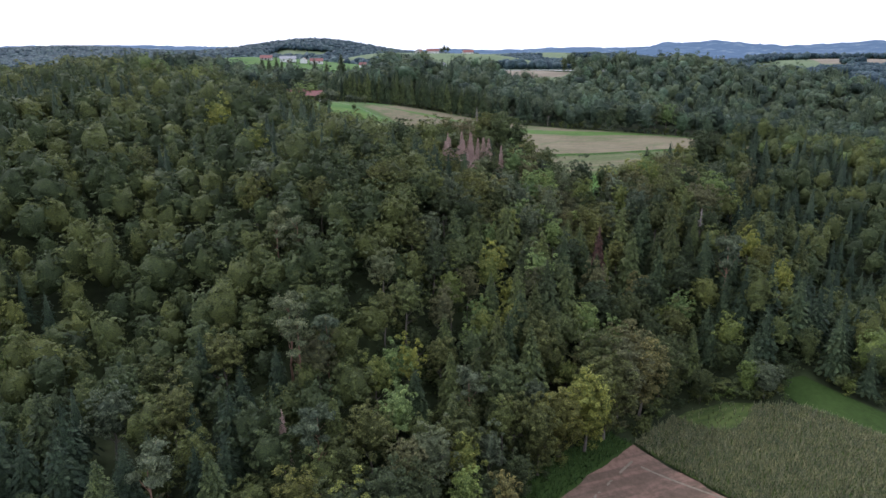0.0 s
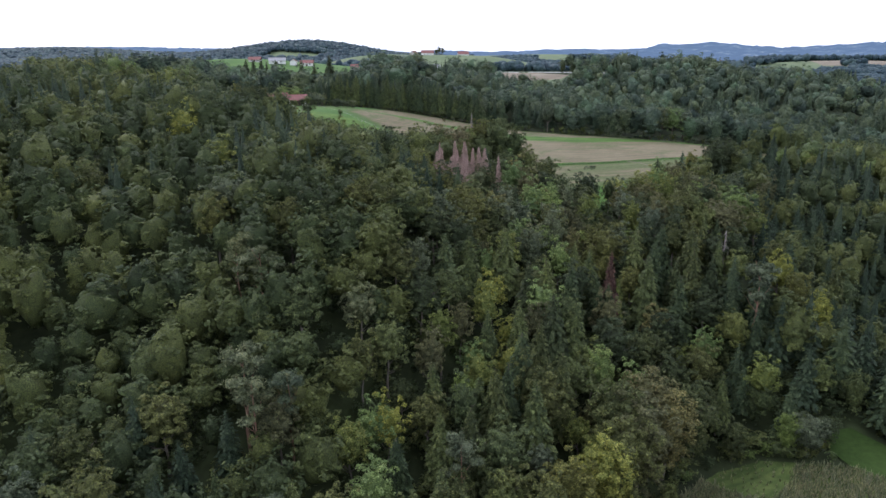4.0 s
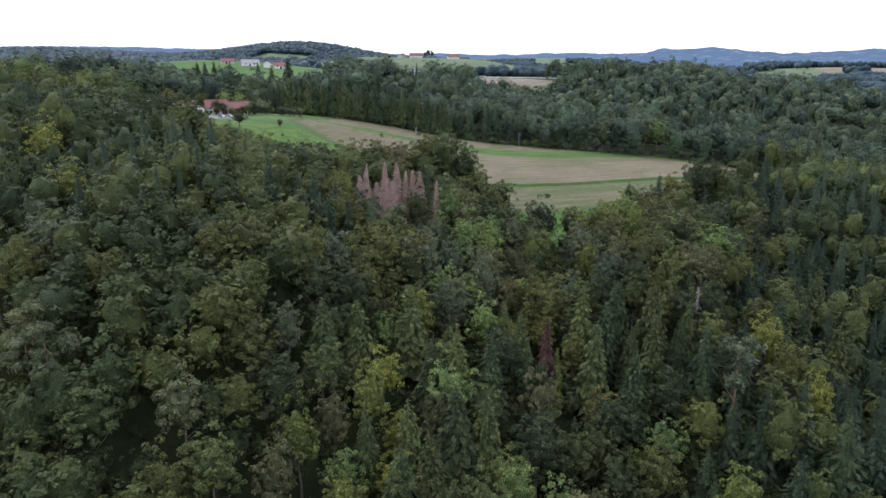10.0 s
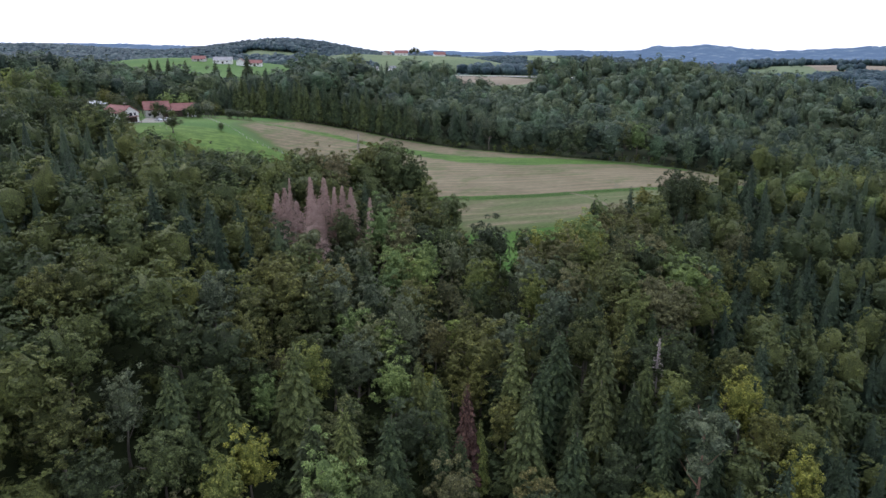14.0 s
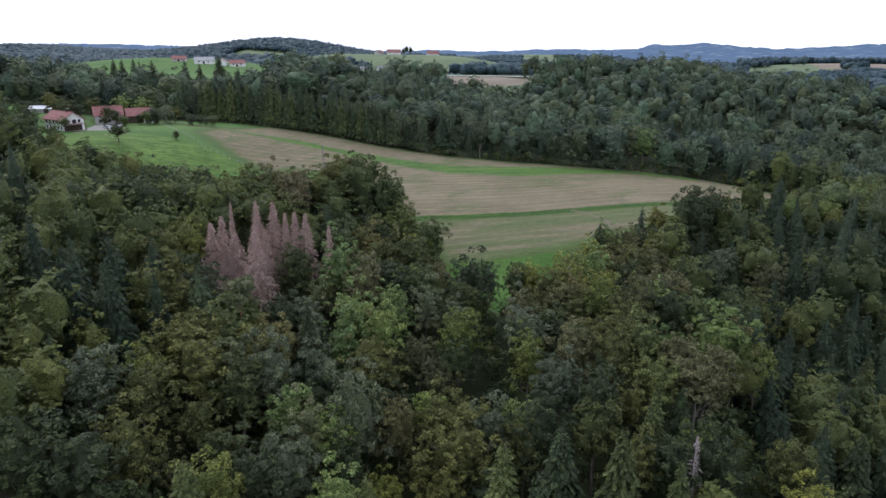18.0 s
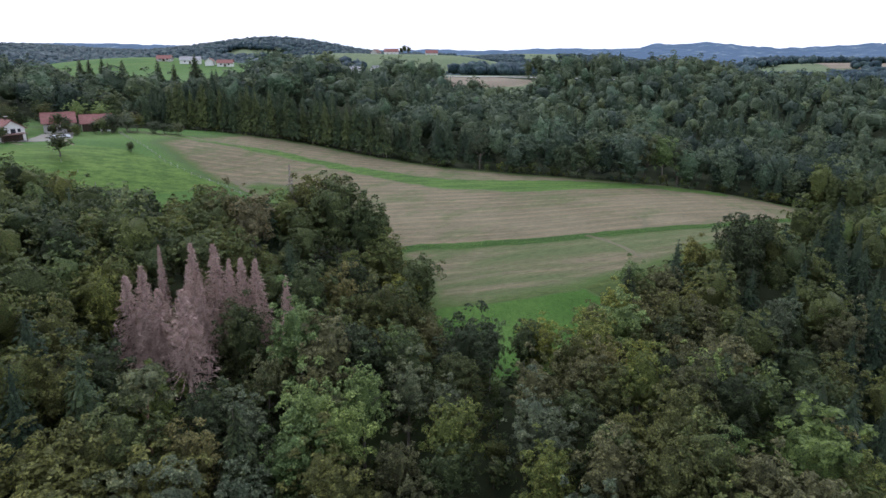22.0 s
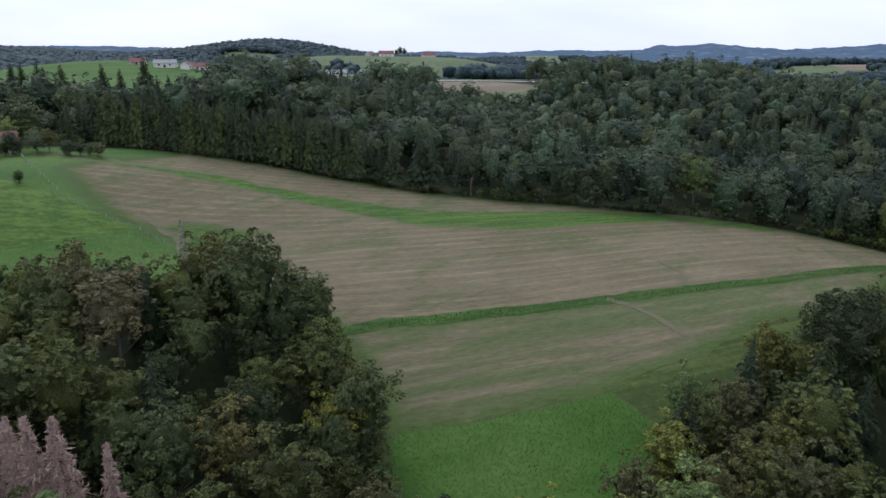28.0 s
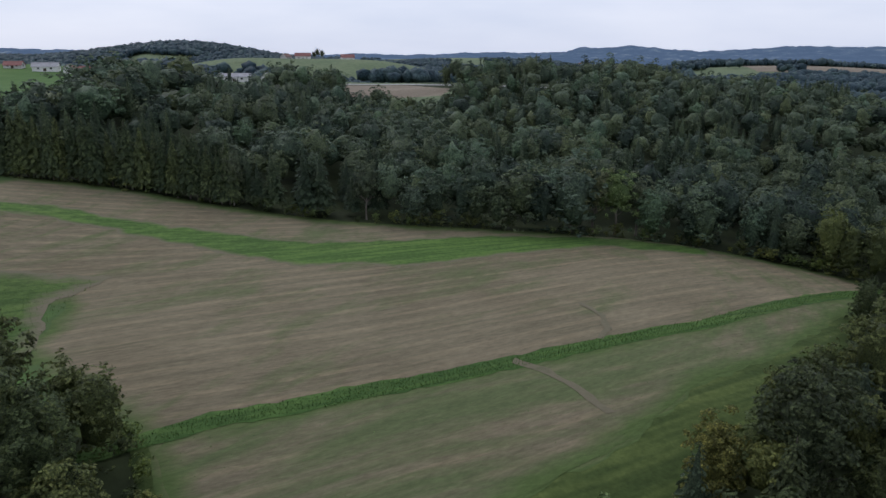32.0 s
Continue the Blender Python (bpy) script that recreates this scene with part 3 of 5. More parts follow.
def crown_shape(seed, leaves, clumps, size, tall=1.0, droop=0.0, low=-0.6, core=3, wild=0.36, full=0.56):
    """A broadleaf crown of unit height, radius about 0.2: an uneven dome of boughs clad in small leafy clumps."""
    rng = np.random.default_rng(seed)
    Hh = 0.31 * tall
    mid, deep = 0.60, -low * Hh

    def dome(d):
        """Points of the crown's skin in the directions d: big boughs, smaller ones on them."""
        q = np.array([noise.noise((v[0] * 1.9 + seed, v[1] * 1.9, v[2] * 1.9)) + 0.62 * noise.noise((v[0] * 4.3, v[1] * 4.3 + seed, v[2] * 4.3)) for v in d])
        r = np.clip(1 + 0.62 * q, 0.55, 1.5)[:, None]
        return d * r * np.where(d[:, 2:] > 0, [[0.176, 0.176, Hh * 1.0]], [[0.176, 0.176, deep + 0.07]]) + [0, 0, mid]

    k = np.arange(clumps)
    zz = 1 - (1.62 if low > -1 else 1.9) * (k + 0.5) / clumps
    d = np.stack([np.sqrt(1 - zz ** 2) * np.cos(k * 2.39996), np.sqrt(1 - zz ** 2) * np.sin(k * 2.39996), zz], 1)
    cd = unit(d + rng.normal(size=(clumps, 3)) * 0.12)
    cc = (dome(cd) - [0, 0, mid]) * np.where(k % 3 == 0, rng.uniform(0.62, 0.84, clumps), rng.uniform(0.86, 1.08, clumps))[:, None] + [0, 0, mid]
    cr = rng.uniform(0.45, 1.0, clumps) * 0.37 / math.sqrt(clumps) * (1.0 if low > -1 else 1.5)
    up = unit(cd * [1, 1, 0.75] + [0, 0, 0.12])
    pick = rng.choice(clumps, leaves, p=cr ** 2 / (cr ** 2).sum())
    d = unit(rng.normal(size=(leaves, 3)) * 0.85 + up[pick] * 0.55 + [0, 0, 0.35])
    pos = cc[pick] + d * cr[pick][:, None] * rng.uniform(0.72, 1.18, leaves)[:, None] * [1.1, 1.1, 0.9]
    pos[:, 2] -= droop * np.hypot(pos[:, 0], pos[:, 1]) * rng.uniform(0.3, 1, leaves)
    nrm = unit(d * 0.85 + up[pick] * 0.25 + rng.normal(size=(leaves, 3)) * wild + [0, 0, 0.15])
    pieces = [kites(pos, nrm, size * rng.uniform(0.7, 1.5, leaves), size * rng.uniform(0.5, 0.95, leaves), rng)]
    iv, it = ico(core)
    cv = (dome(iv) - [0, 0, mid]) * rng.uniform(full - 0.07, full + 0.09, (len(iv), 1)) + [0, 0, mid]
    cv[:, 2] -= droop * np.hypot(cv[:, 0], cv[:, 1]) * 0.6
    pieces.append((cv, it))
    return joined(pieces)


def spruce_shape(seed, whorls, per, radius=0.135, gap=0.0, core=True, thin=1.0):
    """A spruce of unit height: whorls of drooping branches down a cone."""
    rng = np.random.default_rng(seed)
    cen, nrm, L, Wd, dirs = [], [], [], [], []
    for i in range(whorls):
        f = (i + 0.5) / whorls
        z = 0.99 - 0.80 * f
        rad = radius * (0.10 + 0.95 * f ** 0.85)
        k = max(4, int(per * (0.4 + 0.7 * f)))
        a = rng.uniform(0, 2 * np.pi) + np.arange(k) * 2 * np.pi / k + rng.normal(size=k) * 0.2
        for ang in a:
            if rng.random() < gap:
                continue
            rr = rad * rng.uniform(0.7, 1.15)
            d = np.array([math.cos(ang), math.sin(ang), -0.42 + rng.normal() * 0.1])
            for s, off in ((0.45, 0), (0.8, 1), (0.72, -1)):
                side = np.array([-d[1], d[0], 0]) * off * rr * 0.22
                cen.append(np.array([0, 0, z + rng.normal() * 0.009]) + d * rr * s + side)
                nrm.append(unit(np.array([d[0] * 0.7, d[1] * 0.7, 0.75]) + rng.normal(size=3) * 0.35))
                L.append(rr * rng.uniform(0.40, 0.75))
                Wd.append(rr * rng.uniform(0.22, 0.42) * thin)
                dirs.append(d)
    cen, nrm, L, Wd, dirs = map(np.array, (cen, nrm, L, Wd, dirs))
    a = unit(dirs - nrm * (dirs * nrm).sum(1, keepdims=True))
    b = np.cross(nrm, a)
    L, Wd = L[:, None], Wd[:, None]
    v = np.stack([cen - a * L * 0.5, cen + b * Wd * 0.5, cen + a * L * 0.5 - [0, 0, 0.004], cen - b * Wd * 0.5], 1).reshape(-1, 3)
    k = np.arange(len(cen))[:, None] * 4
    pieces = [(v, np.concatenate([k + [0, 1, 2], k + [0, 2, 3]], 0))]
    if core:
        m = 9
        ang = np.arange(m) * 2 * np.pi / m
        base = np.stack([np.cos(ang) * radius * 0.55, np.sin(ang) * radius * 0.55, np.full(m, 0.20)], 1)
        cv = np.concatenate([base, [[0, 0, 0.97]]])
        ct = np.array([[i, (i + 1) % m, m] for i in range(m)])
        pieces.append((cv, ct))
    return joined(pieces)


def pine_shape(seed, tufts, leaves, size):
    """A pine: open, flat-topped pads of needles high on the stem."""
    rng = np.random.default_rng(seed)
    pieces = []
    iv, it = ico(1)
    for i in range(tufts):
        z = rng.uniform(0.62, 0.97)
        rad = 0.17 * (1.15 - abs(z - 0.75) * 2.4) * rng.uniform(0.3, 1.1)
        a = rng.uniform(0, 2 * np.pi)
        c = np.array([math.cos(a) * rad, math.sin(a) * rad, z])
        r = rng.uniform(0.045, 0.085)
        d = unit(rng.normal(size=(leaves, 3)) + [0, 0, 0.5])
        pos = c + d * [r, r, r * 0.5] * rng.uniform(0.8, 1.2, (leaves, 1))
        pieces.append(kites(pos, unit(d + rng.normal(size=(leaves, 3)) * 0.5), size * rng.uniform(0.7, 1.4, leaves), size * rng.uniform(0.3, 0.6, leaves), rng))
        pieces.append((iv * [r * 0.7, r * 0.7, r * 0.34] + c, it))
    return joined(pieces)


def tube(p0, p1, r0, r1, sides=5):
    p0, p1 = np.array(p0, float), np.array(p1, float)
    d = unit(p1 - p0)
    a = unit(np.cross(d, [0.3, 0.9, 0.2]))
    b = np.cross(d, a)
    ang = np.arange(sides) * 2 * np.pi / sides
    ringv = np.cos(ang)[:, None] * a + np.sin(ang)[:, None] * b
    v = np.concatenate([p0 + ringv * r0, p1 + ringv * r1])
    t = []
    for i in range(sides):
        j = (i + 1) % sides
        t += [[i, j, sides + j], [i, sides + j, sides + i]]
    return v, np.array(t)


def trunk_shape(seed, top, r, limbs, spread_=0.16):
    """Tapered stem from the root flare up, with limbs reaching into the crown."""
    rng = np.random.default_rng(seed)
    k = [np.array([0, 0, -0.03])]
    for i in range(1, 5):
        k.append(np.array([rng.normal() * 0.008, rng.normal() * 0.008, top * i / 4]))
    rad = [r * 1.5, r, r * 0.8, r * 0.55, r * 0.2]
    pieces = [tube(k[i], k[i + 1], rad[i], rad[i + 1], 7) for i in range(4)]
    for i in range(limbs):
        z = rng.uniform(0.35, 0.9) * top
        a = rng.uniform(0, 2 * np.pi)
        m = np.array([math.cos(a) * spread_ * 0.5, math.sin(a) * spread_ * 0.5, z + 0.07])
        e = np.array([math.cos(a) * spread_, math.sin(a) * spread_, z + 0.17 * rng.uniform(0.5, 1.1)])
        pieces += [tube((0, 0, z), m, r * 0.42, r * 0.28, 4), tube(m, e, r * 0.28, r * 0.08, 4)]
    return joined(pieces)


def bare_spruce_shape(seed, whorls, per, radius=0.10):
    """Needleless dead spruce: thin drooping branches with hanging twigs."""
    rng = np.random.default_rng(seed)
    pieces = []
    for i in range(whorls):
        f = (i + 0.5) / whorls
        z = 0.99 - 0.78 * f
        rad = radius * (0.03 + 0.97 * f ** 0.9)
        for j in range(per):
            a = rng.uniform(0, 2 * np.pi)
            rr = rad * rng.uniform(0.55, 1.15)
            d = np.array([math.cos(a), math.sin(a), 0])
            p0 = np.array([0, 0, z])
            p1 = p0 + d * rr * 0.6 + [0, 0, -rr * 0.12]
            p2 = p0 + d * rr + [0, 0, -rr * 0.42]
            pieces += [tube(p0, p1, 0.0016, 0.0012, 3), tube(p1, p2, 0.0012, 0.0005, 3)]
            n = 5
            s = rng.uniform(0.3, 1.0, n)[:, None]
            c = p0 + d * rr * s + [0, 0, -1] * (rr * 0.3 * s + 0.008)
            side = np.array([-d[1], d[0], 0])
            nr = unit(side + rng.normal(size=(n, 3)) * 0.6)
            pieces.append(kites(c, nr, rng.uniform(0.018, 0.045, n), rng.uniform(0.0022, 0.0055, n), rng))
    return joined(pieces)


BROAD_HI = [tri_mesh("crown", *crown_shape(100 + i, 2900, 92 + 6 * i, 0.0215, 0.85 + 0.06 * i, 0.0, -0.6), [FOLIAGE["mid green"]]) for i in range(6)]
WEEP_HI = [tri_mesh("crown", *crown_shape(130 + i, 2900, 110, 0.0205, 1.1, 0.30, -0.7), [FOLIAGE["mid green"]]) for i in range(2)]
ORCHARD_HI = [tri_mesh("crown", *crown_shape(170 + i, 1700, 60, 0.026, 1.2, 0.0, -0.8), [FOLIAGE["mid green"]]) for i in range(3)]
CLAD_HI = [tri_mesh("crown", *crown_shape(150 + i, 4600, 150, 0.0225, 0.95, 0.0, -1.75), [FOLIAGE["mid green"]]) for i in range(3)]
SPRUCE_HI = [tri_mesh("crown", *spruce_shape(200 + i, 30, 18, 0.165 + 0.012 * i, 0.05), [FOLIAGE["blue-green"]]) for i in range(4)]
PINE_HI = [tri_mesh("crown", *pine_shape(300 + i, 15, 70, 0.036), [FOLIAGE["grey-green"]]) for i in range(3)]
TRUNK_BROAD = [tri_mesh("trunk", *trunk_shape(400 + i, 0.72, 0.011, 7), [BARK]) for i in range(3)]
TRUNK_SPRUCE = [tri_mesh("trunk", *trunk_shape(420 + i, 0.97, 0.010, 0), [BARK]) for i in range(2)]
TRUNK_PINE = [tri_mesh("trunk", *trunk_shape(440 + i, 0.92, 0.010, 6, 0.11), [BARK_PINE]) for i in range(2)]
TRUNK_BIRCH = [tri_mesh("trunk", *trunk_shape(460, 0.85, 0.007, 6, 0.10), [BARK_PALE])]
BARE_HI = [tri_mesh("branches", *bare_spruce_shape(500 + i, 44, 11, 0.150 + 0.015 * i), [DEAD_TWIGS]) for i in range(3)]
BARE_THIN = [tri_mesh("branches", *bare_spruce_shape(520, 26, 4, 0.15), [DEAD_GREY])]

LABELS = {
    "broad": ("{} broadleaf tree with a rounded lobed crown in the wood", "tree", "broadleaf trees of the wood"),
    "weep": ("{} weeping broadleaf tree with a loose drooping crown", "tree", "broadleaf trees of the wood"),
    "clad": ("{} broadleaf tree leafy to the ground at the wood edge", "tree", "broadleaf trees of the wood"),
    "orchard": ("{} rounded farm tree standing in the grass", "tree", "farm trees"),
    "birch": ("{} birch with a pale stem at the wood edge", "birch", "birches"),
    "spruce": ("{} conical spruce standing in the mixed wood", "spruce", "spruces of the wood"),
    "pine": ("{} pine with an open crown and reddish stem", "pine", "pines of the wood"),
    "dead": ("dead leafless spruce with pinkish-brown hanging twigs", "dead spruce", "dead spruces"),
    "snag": ("dead grey spruce, bare and thin", "dead spruce", "dead spruces"),
}
NAMES = {"orchard": "orchard_tree", "clad": "broadleaf_tree", "broad": "broadleaf_tree", "weep": "broadleaf_tree", "birch": "birch_tree", "spruce": "spruce_tree", "pine": "pine_tree", "dead": "dead_spruce", "snag": "dead_spruce"}
_count = [0]


def plant(kind, x, y, height, wide=1.0, tint="mid green", sink=0.0):
    """One tree with its own trunk and crown, standing on the ground."""
    i = _count[0] = _count[0] + 1
    label, cat, grp = LABELS[kind]
    tree = tagged(new(NAMES[kind]), label.format(tint).capitalize(), cat, grp)
    tree.empty_display_size = 0.5
    tree.matrix_world = pose(x, y, ground_at(x, y) - sink, 0, 0, (i * 137.5) % 360) @ Matrix.Diagonal((height * wide, height * wide, height, 1))
    stems = {"orchard": TRUNK_BROAD, "clad": TRUNK_BROAD, "broad": TRUNK_BROAD, "weep": TRUNK_BROAD, "birch": TRUNK_BIRCH, "spruce": TRUNK_SPRUCE, "pine": TRUNK_PINE, "dead": TRUNK_SPRUCE, "snag": TRUNK_SPRUCE}[kind]
    tops = {"orchard": ORCHARD_HI, "clad": CLAD_HI, "broad": BROAD_HI, "weep": WEEP_HI, "birch": WEEP_HI, "spruce": SPRUCE_HI, "pine": PINE_HI, "dead": BARE_HI, "snag": BARE_THIN}[kind]
    stem = new("trunk", stems[i % len(stems)])
    stem.parent = tree
    top = new("branchwork" if kind in ("dead", "snag") else "crown", tops[i % len(tops)])
    top.parent = tree
    top.material_slots[0].link = "OBJECT"
    top.material_slots[0].material = {"dead": DEAD_TWIGS, "snag": DEAD_GREY}.get(kind) or FOLIAGE[tint]
    if kind in ("dead", "snag"):
        stem.material_slots[0].link = "OBJECT"
        stem.material_slots[0].material = top.material_slots[0].material
    return tree


# ---- landmark trees ----
KEEP_OFF = []


def landmark(kind, x, y, height, wide, tint, clear=3.5):
    KEEP_OFF.append((x, y, clear))
    return plant(kind, x, y, height, wide, tint)


for dx, dy, h, w in ((-7.3, 296, 22.5, 1.75), (-13, 298.5, 20, 1.7), (-17.5, 302, 21.8, 1.5), (-19, 299, 20.5, 1.5), (-15, 296.5, 17.5, 1.6), (-18.8, 312, 22, 0.7), (-12.2, 312, 24.3, 1.15), (-8.1, 313, 25, 1.2),
                     (-4.5, 311.5, 23.5, 1.0), (-1.9, 311, 24.6, 1.15), (0.6, 312, 24.6, 1.15), (6.6, 312, 22.6, 1.0), (-8, 305, 20.5, 1.2), (-11, 307, 22, 0.9)):
    landmark("dead", dx, dy, h, w, "brown", 3.0)
landmark("clad", 0.5, 303, 20.5, 1.15, "dark green", 4)
landmark("broad", 12.8, 297.5, 26, 1.05, "light green", 6)
landmark("broad", -12, 347, 24, 1.4, "tan", 8)
landmark("dead", -43.5, 122, 19, 0.8, "brown", 1.5)
landmark("snag", -6, 363, 27, 0.8, "grey", 2.5)
landmark("spruce", 39.5, 222.5, 25, 0.85, "rust red", 2.5)
landmark("spruce", 38.4, 218.3, 17.5, 1.25, "dark green", 2)
landmark("snag", 79, 239.5, 20.5, 1.1, "grey", 3)
landmark("pine", 81.5, 216, 29, 1.1, "grey-green", 4)
landmark("broad", 103, 222, 23, 0.9, "yellow-green", 4)
landmark("weep", 24, 250, 30, 0.95, "grey-green", 5)
landmark("clad", 8, 358, 30, 1.1, "mid green", 6)
landmark("clad", 15.5, 356, 26, 1.05, "mid green", 6)
landmark("clad", 5, 368, 26, 1.0, "olive", 5)
landmark("clad", -1, 365, 26, 1.1, "olive", 5)
landmark("clad", 21, 350, 20, 1.3, "mid green", 5)
landmark("clad", 26.5, 341, 14.5, 1.35, "yellow-green", 4)
landmark("clad", 116, 363, 28, 1.1, "dark green", 6)
landmark("clad", 105, 365, 18, 1.2, "olive", 4)
landmark("clad", 124, 372, 24, 1.2, "dark green", 5)
landmark("spruce", 110, 356, 22, 1.1, "dark green", 3)
landmark("spruce", 81, 338, 21, 1.3, "dark green", 3)
landmark("broad", -21, 352, 24, 1.1, "brownish", 4)
landmark("birch", -1, 516.5, 22, 0.9, "grey-green", 4.5)
landmark("weep", 126, 507, 25, 1.5, "grey-green", 4)
landmark("weep", 141, 506, 24, 1.4, "grey-green", 4)
landmark("clad", 118, 507, 21, 1.4, "mid green", 4)
landmark("weep", 46, 511, 22, 1.1, "grey-green", 4)
landmark("weep", 133, 504.5, 25, 1.5, "fresh green", 4)
for k, (tx, ty, th, tt) in enumerate(((20, 149, 22, "olive"), (27, 153, 25, "yellow-green"), (33, 159, 27, "olive"), (38, 167, 28, "brownish"), (46, 174, 26, "brownish"),
                                      (53, 181, 25, "dark green"), (33, 171, 27, "olive"), (41, 180, 26, "brownish"))):
    landmark("clad", tx, ty, th, 1.25, tt, 5)
landmark("clad", 85, 183, 13, 1.5, "grey-green", 4)
landmark("clad", 91, 186, 9, 1.5, "dark green", 4)
landmark("broad", 85, 333, 15, 0.9, "dark green", 3)
landmark("pine", -46, 145, 25, 1.1, "grey-green", 4)
landmark("pine", -40, 150, 24, 1.0, "grey-green", 3)
for tx, ty in ((-97, 351), (-103, 356), (-110, 350), (-101, 343), (-108, 361), (-116, 358), (-114, 343)):
    landmark("broad", tx, ty, 26, 1.1, "dark green" if tx < -105 else "mid green", 4)
landmark("broad", -114, 276, 24, 1.1, "yellow-green", 5)

# single trees that stand out of the canopy: place, height and breadth


def stand(kind, tint, trees):
    for x, y, h, w in trees:
        landmark(kind, x, y, h, w, tint, 4.9)


stand("broad", "yellow-green", [(55.9, 271.1, 22, 0.95), (105, 280.2, 22, 1), (-23.9, 300.4, 20, 0.8), (3.1, 206.4, 19, 1.1), (1, 199, 22, 1),
      (-10.3, 185.4, 23, 0.9), (-118.6, 283.4, 22, 1), (-27.3, 148.5, 21, 1), (-4.4, 130.3, 21, 1), (-89.7, 248.7, 22, 1.1)])
stand("broad", "brownish", [(64.8, 270.7, 22, 1.1), (55.6, 292.2, 20, 1), (89.3, 336.9, 17, 1), (89.3, 265.2, 22, 1.2), (84.7, 268.4, 21, 1.1),
      (33.2, 275.3, 18, 1), (4.9, 268.1, 20, 1.2), (128.3, 330.4, 23, 1.1), (31.3, 253.6, 21, 1), (85.5, 260.2, 23, 1.2), (100.1, 280.2, 22, 1),
      (37.3, 210.7, 20, 1.1), (-12.4, 177.7, 22, 1), (-42.1, 148.2, 21, 1.2), (-16.5, 123.3, 22, 1.2)])
stand("weep", "olive", [(72.7, 268.6, 22, 1.1), (62.8, 303.4, 20, 1.1), (78.4, 283.1, 21, 1.2), (117.9, 311.9, 22, 1.1)])
stand("broad", "grey-green", [(55.6, 281.2, 22, 1.2), (113.6, 331.5, 22, 1), (21.6, 304, 20, 0.9), (40.1, 289.9, 18, 0.9), (33.3, 291.2, 20, 1.1),
      (14.6, 262.3, 22, 1.1), (16.5, 246.6, 22, 1), (-18.1, 206.6, 20, 1), (-14.9, 238.5, 22, 1.2), (-30.4, 181.9, 22, 1.1), (-77.2, 220.6, 23, 1.4),
      (-80.4, 119.6, 21, 1.2)])
stand("weep", "yellow-green", [(69.1, 313.1, 21, 1.25), (74.9, 299.3, 20, 0.9), (97.3, 238.7, 22, 1)])
stand("broad", "dark green", [(87.3, 288.5, 22, 1.1), (-12.7, 276.1, 22, 1.2), (83.6, 242.1, 22, 1), (-14.7, 221.6, 23, 1.3), (53.6, 210.2, 23, 1.3),
      (44.5, 201, 22, 1.1), (36.3, 198.5, 23, 1.4)])
stand("broad", "mid green", [(17.5, 310.4, 20, 1), (-3.2, 265.1, 22, 1.3), (-27.3, 208, 22, 1.2), (-9.5, 201, 21, 1.2), (-44.1, 175.6, 23, 1.2),
      (-22.8, 174.3, 23, 1.2)])
stand("broad", "fresh green", [(18.8, 279, 23, 1.1), (24.4, 277.1, 22, 1.1), (18.4, 270.6, 22, 1.1), (26.5, 285.4, 22, 1), (21.4, 247.8, 23, 1),
      (24.7, 232.1, 22, 1), (40.6, 189.1, 20, 1.1), (-21.1, 139.4, 21, 1.3)])
stand("clad", "brownish", [(34.8, 323.5, 14, 1.1)])
stand("broad", "olive", [(-6, 261, 22, 1.3), (-9.1, 257, 22, 1.2), (3.8, 260.6, 22, 1.4), (-23.4, 284.1, 21, 1.1), (-14.8, 271.5, 21, 1.2),
      (43.2, 257.5, 20, 0.8), (98.6, 229.3, 22, 1.1), (98.3, 248.6, 22, 1), (-23.7, 198.1, 23, 1.35), (-5.2, 229.8, 22, 1.1), (-3.6, 251.9, 23, 1.4),
      (-32.5, 221.5, 22, 1.2), (-54.1, 205.8, 21, 1.1), (-37.3, 218.2, 21, 1.1), (62.5, 202.5, 22, 1.2), (-28, 168.6, 22, 0.9),
      (-77.9, 211.2, 22, 1.1), (-67.7, 121.8, 22, 1.3), (-78.3, 135.3, 21, 1.2), (-65.5, 145, 22, 1.3), (-124.3, 227.4, 22, 1.2),
      (-36.1, 105.1, 20, 1.2)])
stand("birch", "grey-green", [(48.3, 314.9, 18, 0.8)])
stand("birch", "mid green", [(55.3, 315.5, 18, 0.9)])
stand("spruce", "dark green", [(97.9, 313.4, 22, 1), (65, 224.8, 27, 1.1), (67, 235.7, 26, 1.15), (116.5, 259.4, 26, 1.1), (126, 257.8, 27, 1.1),
      (145.7, 285.7, 26, 1.1), (134.8, 290.7, 26, 1.1), (13.5, 207.5, 23, 1.2), (19.3, 194, 26, 1.2), (15, 183.5, 26, 1.2), (3.5, 164.7, 25, 1.2),
      (19.8, 175.3, 25, 1.2), (-88.1, 109.5, 24, 1.2)])
stand("spruce", "mid green", [(49.3, 234.5, 27, 1.15), (51.1, 223.9, 26, 1.15), (29.5, 230.5, 22, 1), (6.9, 222.1, 24, 1.2), (18.8, 210, 24, 1.3),
      (10.1, 190.8, 24, 1.1), (-67.2, 93.3, 23, 1.2), (-50.8, 101.7, 22, 1.1), (-47.4, 127.6, 20, 0.7), (-33.9, 129.3, 21, 1.1)])
stand("spruce", "blue-green", [(59.9, 219.5, 24, 1.15), (58.3, 238.3, 25, 1.1), (33.3, 224.8, 23, 1.2), (54.3, 231.2, 25, 1.1),
      (-10.5, 208.7, 23, 1.2), (-3.9, 213.6, 22, 1.2), (26.2, 212.3, 23, 1.2), (25.3, 195.5, 25, 1.2), (12.7, 163.2, 25, 1.2),
      (10.2, 179.1, 25, 1.2)])
stand("spruce", "yellow-green", [(42.1, 222.7, 18, 0.8)])
